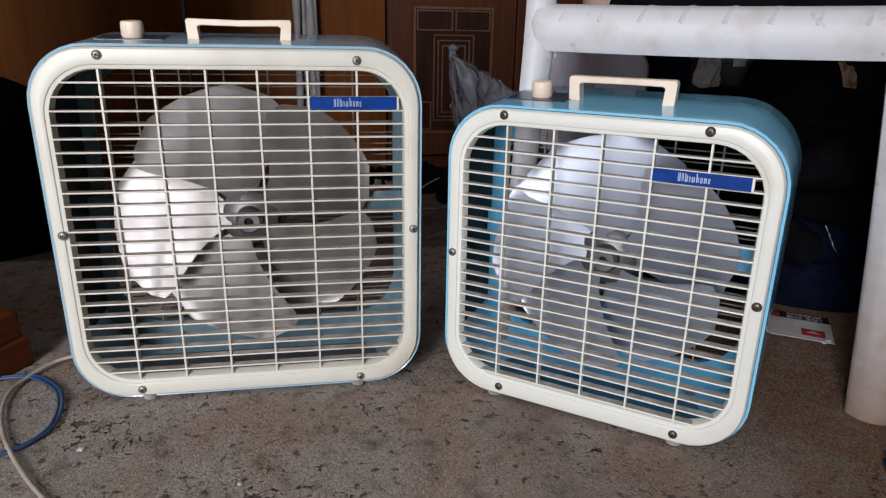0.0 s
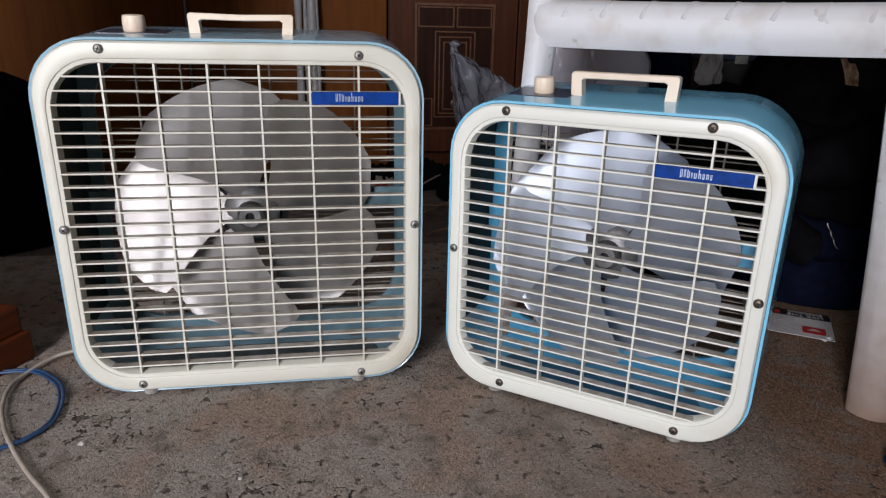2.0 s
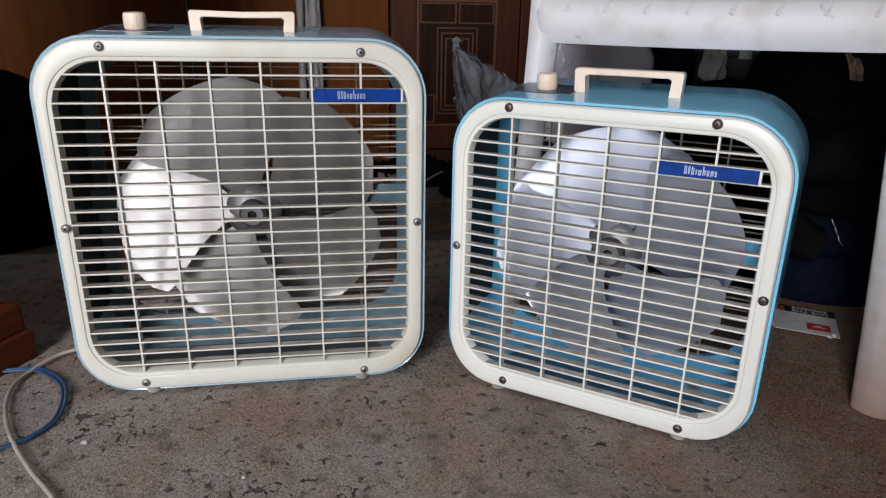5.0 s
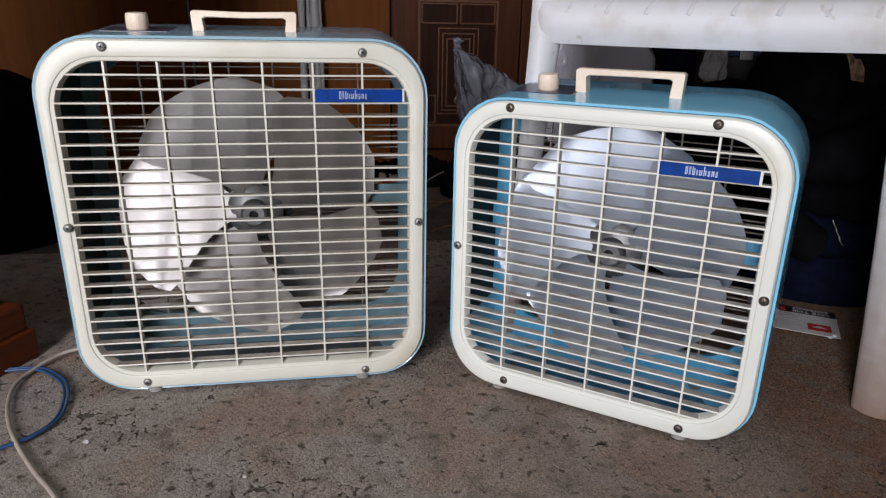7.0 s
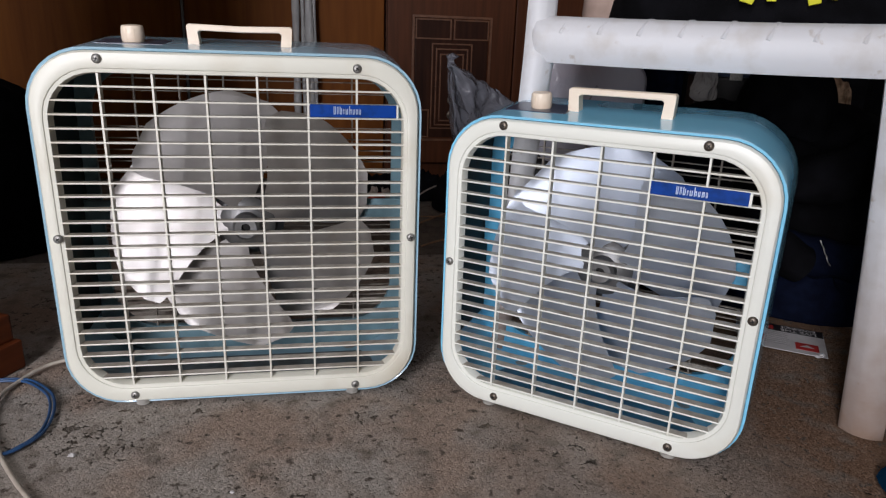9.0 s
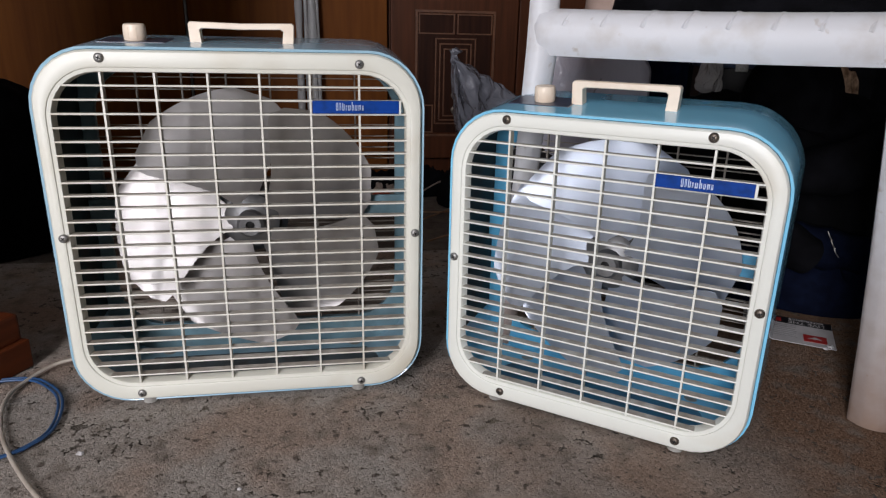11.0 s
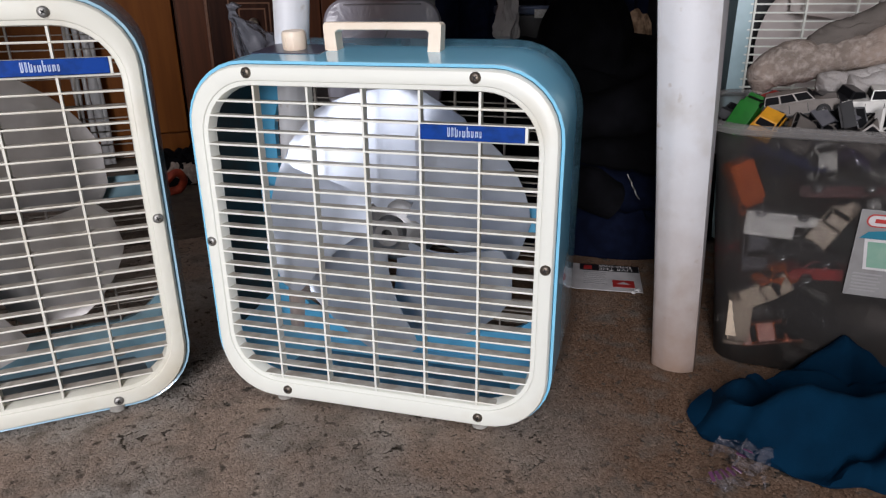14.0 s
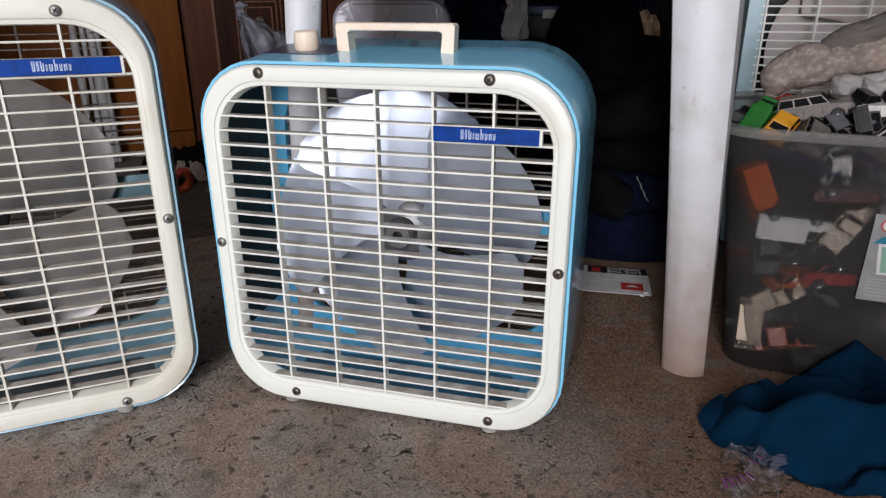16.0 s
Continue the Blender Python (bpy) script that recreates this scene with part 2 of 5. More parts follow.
M_TUB_RIM = film_plastic("tub_rim_plastic", (0.30, 0.285, 0.275), 0.58, 0.2)
M_BAG = film_plastic("grey_bag_film", (0.24, 0.25, 0.29), 0.38, 0.14, 0.02)
M_WRAP = film_plastic("clear_wrapper", (0.42, 0.39, 0.43), 0.80, 0.06, 0.12)
M_CLEARBOX = film_plastic("clear_box_plastic", (0.58, 0.57, 0.65), 0.42, 0.2, 0.004)
M_SCRAP = film_plastic("pale_scrap_film", (0.55, 0.53, 0.52), 0.25, 0.25, 0.02)
M_STICKER = add_noise(mat("clear_backed_sticker", (0.26, 0.255, 0.25), 0.4), (0.21, 0.20, 0.20), 40)
M_STRIP = film_plastic("clear_plastic_strip", (0.45, 0.45, 0.45), 0.35, 0.2, 0.01)
M_PURPLE = mat("purple_print", (0.12, 0.04, 0.10), 0.4)
M_TYRE = mat("black_tyre", (0.012, 0.012, 0.012), 0.55)
M_RIM = mat("chrome_rim", (0.6, 0.6, 0.62), 0.25, 1.0)
M_TOYGLASS = mat("tinted_window", (0.006, 0.006, 0.007), 0.6, spec=0.05)
M_LEATHER = add_noise(mat("black_vinyl", (0.008, 0.008, 0.009), 0.5), (0.014, 0.013, 0.013), 50, bump=0.0004, bump_scale=300)


def carpet_material():
    m = mat("worn_grey_carpet", (0.17, 0.155, 0.14), 0.97, spec=0.08)
    nt = m.node_tree
    n, l = nt.nodes, nt.links
    b = n["Principled BSDF"]
    tc = n.new("ShaderNodeTexCoord")

    def noise_node(scale, detail, distort=0.0):
        q = n.new("ShaderNodeTexNoise")
        q.inputs["Scale"].default_value, q.inputs["Detail"].default_value, q.inputs["Distortion"].default_value = scale, detail, distort
        l.new(tc.outputs["Object"], q.inputs["Vector"])
        return q.outputs["Fac"]

    def ramp(sock, lo, hi, a=0.0, z=1.0):
        q = n.new("ShaderNodeMapRange")
        for k, v in (("From Min", lo), ("From Max", hi), ("To Min", a), ("To Max", z)):
            q.inputs[k].default_value = v
        l.new(sock, q.inputs["Value"])
        return q.outputs["Result"]

    def mix(fac, a, c):
        q = n.new("ShaderNodeMix")
        q.data_type = 'RGBA'
        l.new(fac, q.inputs["Factor"])
        if isinstance(a, tuple):
            q.inputs["A"].default_value = (*a, 1)
        else:
            l.new(a, q.inputs["A"])
        if isinstance(c, tuple):
            q.inputs["B"].default_value = (*c, 1)
        else:
            l.new(c, q.inputs["B"])
        return q.outputs["Result"]

    def math_node(op, a, c):
        q = n.new("ShaderNodeMath")
        q.operation = op
        for i, s in enumerate((a, c)):
            if isinstance(s, float):
                q.inputs[i].default_value = s
            else:
                l.new(s, q.inputs[i])
        return q.outputs[0]

    patches = ramp(noise_node(5.0, 3), 0.38, 0.62)
    col = mix(patches, (0.13, 0.112, 0.096), (0.18, 0.145, 0.113))
    reddish = ramp(noise_node(8.5, 4), 0.55, 0.72, 0.0, 0.55)
    col = mix(reddish, col, (0.16, 0.11, 0.08))
    mottle = ramp(noise_node(34.0, 9), 0.40, 0.66)
    col = mix(math_node('MULTIPLY', mottle, 0.62), col, (0.075, 0.068, 0.062))
    grain = ramp(noise_node(520.0, 4), 0.36, 0.64)
    col = mix(math_node('MULTIPLY', grain, 0.5), col, (0.22, 0.195, 0.17))
    tuft = ramp(noise_node(190.0, 6), 0.56, 0.68)
    col = mix(math_node('MULTIPLY', tuft, 0.55), col, (0.09, 0.078, 0.07))
    # gaps where the pile parts
    warp = n.new("ShaderNodeTexNoise")
    warp.inputs["Scale"].default_value, warp.inputs["Detail"].default_value = 60, 4
    l.new(tc.outputs["Object"], warp.inputs["Vector"])
    vm = n.new("ShaderNodeVectorMath")
    vm.operation = 'MULTIPLY_ADD'
    vm.inputs[1].default_value = (0.030, 0.030, 0.0)
    l.new(warp.outputs["Color"], vm.inputs[0])
    l.new(tc.outputs["Object"], vm.inputs[2])
    vo = n.new("ShaderNodeTexVoronoi")
    vo.feature = 'DISTANCE_TO_EDGE'
    vo.inputs["Scale"].default_value = 105
    l.new(vm.outputs["Vector"], vo.inputs["Vector"])
    edge = ramp(vo.outputs["Distance"], 0.0, 0.10, 1.0, 0.0)
    where = ramp(noise_node(24.0, 7), 0.545, 0.60)
    crack = math_node('MULTIPLY', edge, where)
    col = mix(math_node('MULTIPLY', crack, 0.6), col, (0.035, 0.032, 0.030))
    l.new(col, b.inputs["Base Color"])
    h = math_node('ADD', math_node('MULTIPLY', grain, 0.5), math_node('MULTIPLY', tuft, -0.6))
    h = math_node('ADD', h, math_node('MULTIPLY', crack, -1.2))
    h = math_node('ADD', h, math_node('MULTIPLY', noise_node(38.0, 3), 0.35))
    bp = n.new("ShaderNodeBump")
    bp.inputs["Distance"].default_value = 0.0024
    bp.inputs["Strength"].default_value = 0.9
    l.new(h, bp.inputs["Height"])
    l.new(bp.outputs["Normal"], b.inputs["Normal"])
    return m


M_CARPET = carpet_material()


def tuft_material():
    """Cut pile: each tuft has its own tone, in drifts of grey and brown."""
    m = mat("cut_pile_tufts", (0.25, 0.22, 0.19), 1.0, spec=0.05)
    n, l = m.node_tree.nodes, m.node_tree.links
    ge = n.new("ShaderNodeNewGeometry")

    def fac(sock, lo, hi):
        q = n.new("ShaderNodeMapRange")
        q.inputs["From Min"].default_value, q.inputs["From Max"].default_value = lo, hi
        l.new(sock, q.inputs["Value"])
        return q.outputs["Result"]

    def drift(scale, detail):
        q = n.new("ShaderNodeTexNoise")
        q.inputs["Scale"].default_value, q.inputs["Detail"].default_value = scale, detail
        l.new(ge.outputs["Position"], q.inputs["Vector"])
        return q.outputs["Fac"]

    def mix(f, a, b):
        q = n.new("ShaderNodeMix")
        q.data_type = 'RGBA'
        l.new(f, q.inputs["Factor"])
        for k, s in (("A", a), ("B", b)):
            if isinstance(s, tuple):
                q.inputs[k].default_value = (*s, 1)
            else:
                l.new(s, q.inputs[k])
        return q.outputs["Result"]
    grey = mix(fac(ge.outputs["Random Per Island"], 0.0, 1.0), (0.278, 0.250, 0.222), (0.362, 0.325, 0.288))
    rosy = mix(fac(ge.outputs["Random Per Island"], 0.0, 1.0), (0.268, 0.205, 0.164), (0.350, 0.272, 0.220))
    grey = mix(fac(drift(6.5, 5), 0.47, 0.60), grey, rosy)
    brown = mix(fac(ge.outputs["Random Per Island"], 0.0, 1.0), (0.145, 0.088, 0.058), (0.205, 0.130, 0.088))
    # the trodden brown patch towards the sweater, darkened to include the shadow there
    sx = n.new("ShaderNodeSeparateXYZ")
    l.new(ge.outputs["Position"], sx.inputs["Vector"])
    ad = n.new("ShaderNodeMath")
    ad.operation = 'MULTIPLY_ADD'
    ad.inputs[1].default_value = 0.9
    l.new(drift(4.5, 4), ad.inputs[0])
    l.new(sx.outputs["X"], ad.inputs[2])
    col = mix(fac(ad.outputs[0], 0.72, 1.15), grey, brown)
    col = mix(fac(drift(30.0, 9), 0.52, 0.72), col, (0.175, 0.146, 0.122))
    col = mix(fac(drift(85.0, 6), 0.60, 0.68), col, (0.10, 0.082, 0.068))
    l.new(col, n["Principled BSDF"].inputs["Base Color"])
    return m


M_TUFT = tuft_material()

# ---- mesh helpers ----


def part(name, bm, material, parent=None, label="", smooth=False):
    me = bpy.data.meshes.new(name)
    bmesh.ops.recalc_face_normals(bm, faces=bm.faces)
    bm.to_mesh(me)
    bm.free()
    me.materials.append(material)
    if smooth:
        me.polygons.foreach_set("use_smooth", [True] * len(me.polygons))
        me.set_sharp_from_angle(angle=radians(38))
    ob = new(name, me)
    if parent is not None:
        ob.parent = parent
    if label:
        ob["label"] = label
    return ob


def again(ob, parent, m):
    """Another piece on the same mesh."""
    o = new(ob.name.split(".")[0], ob.data)
    o.parent = parent
    o.matrix_basis = m
    return o


def thing(name, m, label, category, group="", kind=""):
    e = new(name)
    e.empty_display_size = 0.05
    e.matrix_basis = m
    return tagged(e, label, category, group, kind)


def box_bm(x0, x1, y0, y1, z0, z1, bevel=0.0, seg=2):
    bm = bmesh.new()
    bmesh.ops.create_cube(bm, size=1)
    for v in bm.verts:
        v.co = Vector((x0 + (v.co.x + .5) * (x1 - x0), y0 + (v.co.y + .5) * (y1 - y0), z0 + (v.co.z + .5) * (z1 - z0)))
    if bevel:
        bmesh.ops.bevel(bm, geom=list(bm.edges), offset=bevel, segments=seg, affect='EDGES', profile=0.6)
    return bm


def loft(bm, rings, closed=True, cap0=False, cap1=False, loop=False):
    """Skin a list of rings with equal point counts."""
    vs = [[bm.verts.new(p) for p in r] for r in rings]
    n = len(vs[0])
    pairs = list(zip(vs, vs[1:])) + ([(vs[-1], vs[0])] if loop else [])
    for a, b in pairs:
        for i in range(n if closed else n - 1):
            j = (i + 1) % n
            bm.faces.new((a[i], a[j], b[j], b[i]))
    if cap0:
        bm.faces.new(list(reversed(vs[0])))
    if cap1:
        bm.faces.new(vs[-1])
    return vs


def rrect(x0, x1, z0, z1, r, seg=8):
    """Rounded rectangle, counter-clockwise, as (x, z)."""
    pts = []
    for cx, cz, a0 in ((x1 - r, z1 - r, 0), (x0 + r, z1 - r, 90), (x0 + r, z0 + r, 180), (x1 - r, z0 + r, 270)):
        for k in range(seg + 1):
            a = radians(a0 + 90 * k / seg)
            pts.append((cx + r * math.cos(a), cz + r * math.sin(a)))
    return pts


def lathe(bm, profile, seg=24, axis='z', centre=(0, 0, 0)):
    """Turn (radius, height) pairs round an axis."""
    rings = []
    for r, h in profile:
        ring = []
        for k in range(seg):
            a = 2 * math.pi * k / seg
            p = {'z': (r * math.cos(a), r * math.sin(a), h), 'y': (r * math.cos(a), h, r * math.sin(a)), 'x': (h, r * math.cos(a), r * math.sin(a))}[axis]
            ring.append(Vector(p) + Vector(centre))
        rings.append(ring)
    loft(bm, rings, cap0=True, cap1=True)
    return bm


def smooth_path(pts, n=8):
    """Catmull-Rom through points."""
    p = [Vector(q) for q in pts]
    p = [2 * p[0] - p[1]] + p + [2 * p[-1] - p[-2]]
    out = []
    for i in range(1, len(p) - 2):
        for k in range(n):
            t = k / n
            a, b, c, d = p[i - 1], p[i], p[i + 1], p[i + 2]
            out.append(0.5 * ((2 * b) + (c - a) * t + (2 * a - 5 * b + 4 * c - d) * t * t + (3 * b - a - 3 * c + d) * t ** 3))
    out.append(p[-2])
    return out


def tube_bm(pts, radius, seg=8, bm=None):
    """Round tube; radius is a number or a function of 0..1."""
    bm = bm or bmesh.new()
    rings = []
    up = Vector((0, 0, 1))
    for i, p in enumerate(pts):
        t = (pts[min(i + 1, len(pts) - 1)] - pts[max(i - 1, 0)]).normalized()
        s = t.cross(up)
        if s.length < 1e-3:
            s = t.cross(Vector((1, 0, 0)))
        s.normalize()
        u = s.cross(t)
        r = radius(i / (len(pts) - 1)) if callable(radius) else radius
        rings.append([p + (s * math.cos(2 * math.pi * k / seg) + u * math.sin(2 * math.pi * k / seg)) * r for k in range(seg)])
    loft(bm, rings, cap0=True, cap1=True)
    return bm


def bump_bm(bm, amount, scale, seed=0.0):
    for v in bm.verts:
        v.co += noise.noise_vector(v.co * scale + Vector((seed, seed * 1.7, -seed))) * amount
    return bm

# ---- structure ----


def plane_grid(x0, x1, y0, y1, nx, ny, fz):
    bm = bmesh.new()
    v = [[bm.verts.new((x0 + (x1 - x0) * i / nx, y0 + (y1 - y0) * j / ny, fz(x0 + (x1 - x0) * i / nx, y0 + (y1 - y0) * j / ny))) for i in range(nx + 1)] for j in range(ny + 1)]
    for j in range(ny):
        for i in range(nx):
            bm.faces.new((v[j][i], v[j][i + 1], v[j + 1][i + 1], v[j + 1][i]))
    return bm


tagged(part("floor", plane_grid(RX0 - 0.1, RX1 + 0.1, RY0 - 0.1, RY1 + 0.1, 8, 8, lambda x, y: -0.0030), M_CARPET), "worn grey-brown cut-pile carpet covering the floor", "floor", kind="structure")
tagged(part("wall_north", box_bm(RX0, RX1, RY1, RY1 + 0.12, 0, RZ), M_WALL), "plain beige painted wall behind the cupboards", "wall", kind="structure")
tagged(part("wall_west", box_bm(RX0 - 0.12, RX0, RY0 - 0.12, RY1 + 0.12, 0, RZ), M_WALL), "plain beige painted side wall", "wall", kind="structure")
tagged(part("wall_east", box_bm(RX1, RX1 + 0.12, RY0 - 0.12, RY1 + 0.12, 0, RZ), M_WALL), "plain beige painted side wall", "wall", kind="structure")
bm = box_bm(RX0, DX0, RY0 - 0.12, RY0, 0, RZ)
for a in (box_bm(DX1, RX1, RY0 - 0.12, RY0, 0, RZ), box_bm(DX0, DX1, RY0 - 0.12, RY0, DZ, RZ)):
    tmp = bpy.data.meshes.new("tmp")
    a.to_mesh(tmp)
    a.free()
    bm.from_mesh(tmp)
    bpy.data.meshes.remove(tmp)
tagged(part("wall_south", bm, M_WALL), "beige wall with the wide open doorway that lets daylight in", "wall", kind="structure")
tagged(part("ceiling", box_bm(RX0 - 0.12, RX1 + 0.12, RY0 - 0.12, RY1 + 0.12, RZ, RZ + 0.1), M_CEIL), "off-white painted ceiling", "ceiling", kind="structure")
# yard outside the doorway
tagged(part("ground", plane_grid(-40, 40, -60, RY0 - 0.12, 4, 4, lambda x, y: -0.02), add_noise(mat("concrete_yard", (0.3, 0.29, 0.27), 0.9), (0.22, 0.21, 0.2), 2)), "grey concrete yard outside the doorway", "ground", kind="structure")

# ---- box fans ----


def half_span(z, hx, z0, z1, r):
    """Half the width of a rounded opening at height z."""
    d = max(z0 + r - z, z - (z1 - r), 0.0)
    return hx if d <= 0 else hx - r + math.sqrt(max(r * r - d * d, 0))


def ring3(pts, y):
    return [Vector((p[0], y, p[1])) for p in pts]


def blade_bm(r0, r1, spread, pitch, lead):
    """One broad pressed blade with camber and a rounded tip."""
    bm = bmesh.new()
    nr, na = 12, 14
    top, bot = [], []
    for i in range(nr + 1):
        u = i / nr
        r = r0 + (r1 - r0) * u
        wide = spread * (0.62 + 0.38 * math.sin(min(u * 1.25, 1) * math.pi / 2)) * (1 - 0.55 * max(0, (u - 0.78) / 0.22) ** 2.2)
        a_row, b_row = [], []
        for k in range(na + 1):
            s = k / na - 0.5
            a = radians(wide * s + lead * u)
            twist = math.tan(radians(pitch * (1.15 - 0.45 * u)))
            y = -s * radians(wide) * r * twist + 0.006 * (1 - 4 * s * s) * u
            p = Vector((r * math.cos(a), y, r * math.sin(a)))
            a_row.append(bm.verts.new(p))
            b_row.append(bm.verts.new(p + Vector((0, 0.0011, 0))))
        top.append(a_row)
        bot.append(b_row)
    for i in range(nr):
        for k in range(na):
            bm.faces.new((top[i][k], top[i][k + 1], top[i + 1][k + 1], top[i + 1][k]))
            bm.faces.new((bot[i][k], bot[i + 1][k], bot[i + 1][k + 1], bot[i][k + 1]))
        for k in (0, na):
            bm.faces.new((top[i][k], top[i + 1][k], bot[i + 1][k], bot[i][k]))
    for i in (0, nr):
        for k in range(na):
            bm.faces.new((top[i][k], top[i][k + 1], bot[i][k + 1], bot[i][k]))
    return bm


def screw(root, x, z, material, turn):
    bm = lathe(bmesh.new(), [(0.0046, 0.001), (0.0046, -0.0008), (0.0036, -0.0021), (0.0018, -0.0026)], 18, 'y')
    s = part("screw", bm, material, root, smooth=True)
    s.matrix_basis = pose(x, -0.0022, z, 0, turn, 0)
    for a in (0, 90):
        q = part("cross_slot", box_bm(-0.0021, 0.0021, -0.0029, -0.0020, -0.0005, 0.0005), M_SLOT, s)
        q.matrix_basis = pose(0, 0, 0, 0, a, 0)


def box_fan(m, label, hw, z0, z1, depth, rise, open_hx, oz0, oz1, slat_top, pitch, n_slat, bars, badge, screws, screw_mats, handle, knob_x, hub_z, blade_r, n_blade, blade_turn, spread, tilt, strut, metal, frame_paint, slat_paint, floor_dust_shade, shaded_back_paint, blue, flare):
    fan = thing("box_fan", m, label, "fan", "box fans on the carpet")
    R_OUT, R_IN = 0.056, 0.046

    def outline(grow, top=0.0):
        wide = grow + top * flare
        return rrect(-hw - wide, hw + wide, z0 - grow if grow <= 0 or hw > 0.18 else z0 + 0.0003, z1 + grow + top, R_OUT + grow + top * 0.6)

    # painted sheet metal shell, slightly higher at the back
    bm = bmesh.new()
    loft(bm, [ring3(outline(0.0005), 0.0045), ring3(outline(0.0030), 0.0035), ring3(outline(0.0036), 0.007), ring3(outline(0.003, rise * 0.5), depth * 0.5), ring3(outline(0.003, rise * 0.95), depth - 0.006),
              ring3(outline(0.0005, rise), depth), ring3(outline(-0.004, rise), depth), ring3(outline(-0.0005, rise * 0.5), depth * 0.5), ring3(outline(-0.0005), 0.0075)], loop=True)
    part("housing", bm, blue, fan, "glossy sky-blue enamelled sheet metal shell", smooth=True)
    # grimy inner skin of the sides and top, with their shade in its colour
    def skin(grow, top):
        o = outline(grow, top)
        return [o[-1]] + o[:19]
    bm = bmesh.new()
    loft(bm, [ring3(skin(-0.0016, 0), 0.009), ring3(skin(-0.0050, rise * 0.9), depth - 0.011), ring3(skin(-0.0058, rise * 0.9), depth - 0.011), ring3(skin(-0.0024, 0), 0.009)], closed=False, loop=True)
    part("inner_shade_skin", bm, M_INNER_SHADE, fan, "grimy teal inside of the shell, darkened as if in shade", smooth=True)
    part("inner_floor", box_bm(-hw + R_OUT * 0.6, hw - R_OUT * 0.6, 0.011, depth - 0.012, z0 + 0.0012, z0 + 0.0022), floor_dust_shade, fan, "dusty floor of the shell, coloured as if in shade")
    # back panel with its rounded opening
    bx, bz0, bz1 = hw - 0.017, z0 + 0.037, z1 - 0.022
    bm = bmesh.new()
    loft(bm, [ring3(outline(-0.001, rise * .8), depth - 0.010), ring3(rrect(-bx, bx, bz0, bz1, 0.055), depth - 0.010), ring3(rrect(-bx, bx, bz0, bz1, 0.055), depth - 0.003), ring3(outline(-0.001, rise * .8), depth - 0.003)], loop=True)
    part("back_panel", bm, shaded_back_paint, fan, smooth=True)
    part("motor_strut", box_bm(-hw + 0.002, hw - 0.002, depth - 0.026, depth - 0.022, strut[0], strut[1], 0.0012), shaded_back_paint, fan)
    # back guard
    first = {}
    for k in range(n_slat):
        z = slat_top - k * pitch
        if not bz0 < z < bz1:
            continue
        h = round(half_span(z, bx, bz0, bz1, 0.055), 4)
        if h not in first:
            first[h] = part("guard_slat", box_bm(-h, h, -0.0016, 0.0016, -0.0005, 0.0005), M_GUARD, fan)
            first[h].matrix_basis = pose(0, depth - 0.0065, z)
        else:
            again(first[h], fan, pose(0, depth - 0.0065, z))
    bar = None
    for x in bars:
        h = half_span(x, (bz1 - bz0) / 2, -bx, bx, 0.055)
        if bar is None:
            bar = part("guard_bar", box_bm(-0.0009, 0.0009, -0.002, 0.002, -h, h), M_GUARD, fan)
            bar.matrix_basis = pose(x, depth - 0.007, (bz0 + bz1) / 2)
        else:
            again(bar, fan, pose(x, depth - 0.007, (bz0 + bz1) / 2))
    # motor, shaft and blades
    my = depth * 0.50
    bm = lathe(bmesh.new(), [(0.030, depth - 0.028), (0.041, depth - 0.033), (0.041, my + 0.02), (0.034, my + 0.012), (0.012, my + 0.009)], 28, 'y', (0, 0, hub_z))
    part("motor", bm, M_MOTOR, fan, "dark painted round motor", smooth=True)
    rotor = part("hub", lathe(bmesh.new(), [(0.030, 0.010), (0.032, 0.005), (0.026, 0.0), (0.016, -0.003), (0.015, -0.013), (0.012, -0.016), (0.0052, -0.016), (0.0052, -0.010)], 28, 'y'), M_HUB, fan, "dull metal hub with a bored centre", smooth=True)
    rotor.matrix_basis = pose(0, my, hub_z, 0, 0, 0)
    part("shaft_end", lathe(bmesh.new(), [(0.0050, 0.0), (0.0050, -0.0115), (0.003, -0.0125)], 14, 'y'), M_SLOT, rotor, smooth=True)
    blade = None
    for k in range(n_blade):
        mm = pose(0, 0.002, 0, 0, -blade_turn - 360 / n_blade * k, 0)
        if blade is None:
            blade = part("blade", blade_bm(0.022, blade_r, spread, tilt, 12), metal, rotor, "broad silvery metal blade", smooth=True)
            blade.matrix_basis = mm
        else:
            again(blade, rotor, mm)["label"] = "broad silvery metal blade"
    # moulded front frame
    bm = bmesh.new()

    def inner(grow):
        return rrect(-open_hx - grow, open_hx + grow, oz0 - grow, oz1 + grow, R_IN + grow)
    loft(bm, [ring3(outline(-0.0010), 0.0075), ring3(outline(0.0), 0.0035), ring3(outline(-0.0004), 0.0010), ring3(outline(-0.0022), -0.0012), ring3(outline(-0.006), -0.0020), ring3(inner(0.0065), -0.0020), ring3(inner(0.0048), -0.0014),
              ring3(inner(0.0042), -0.0002), ring3(inner(0.0006), 0.0004), ring3(inner(0.0), 0.0016), ring3(inner(-0.0008), 0.0125), ring3(inner(0.002), 0.0128), ring3(inner(0.0028), 0.0075)], loop=True)
    part("front_frame", bm, frame_paint, fan, "ivory moulded plastic front frame", smooth=True)
    # louvre slats, each a thin blade with a front nose
    first = {}
    bx0, bx1, bzlo, bzhi = badge
    for k in range(n_slat):
        z = slat_top - k * pitch
        h = round(half_span(z, open_hx, oz0, oz1, R_IN) + 0.0006, 4)
        if h not in first:
            bm = bmesh.new()
            prof = [(0.0004, -0.00085), (0.0, 0.0), (0.0004, 0.00085), (0.0100, 0.0006), (0.0100, -0.0006)]
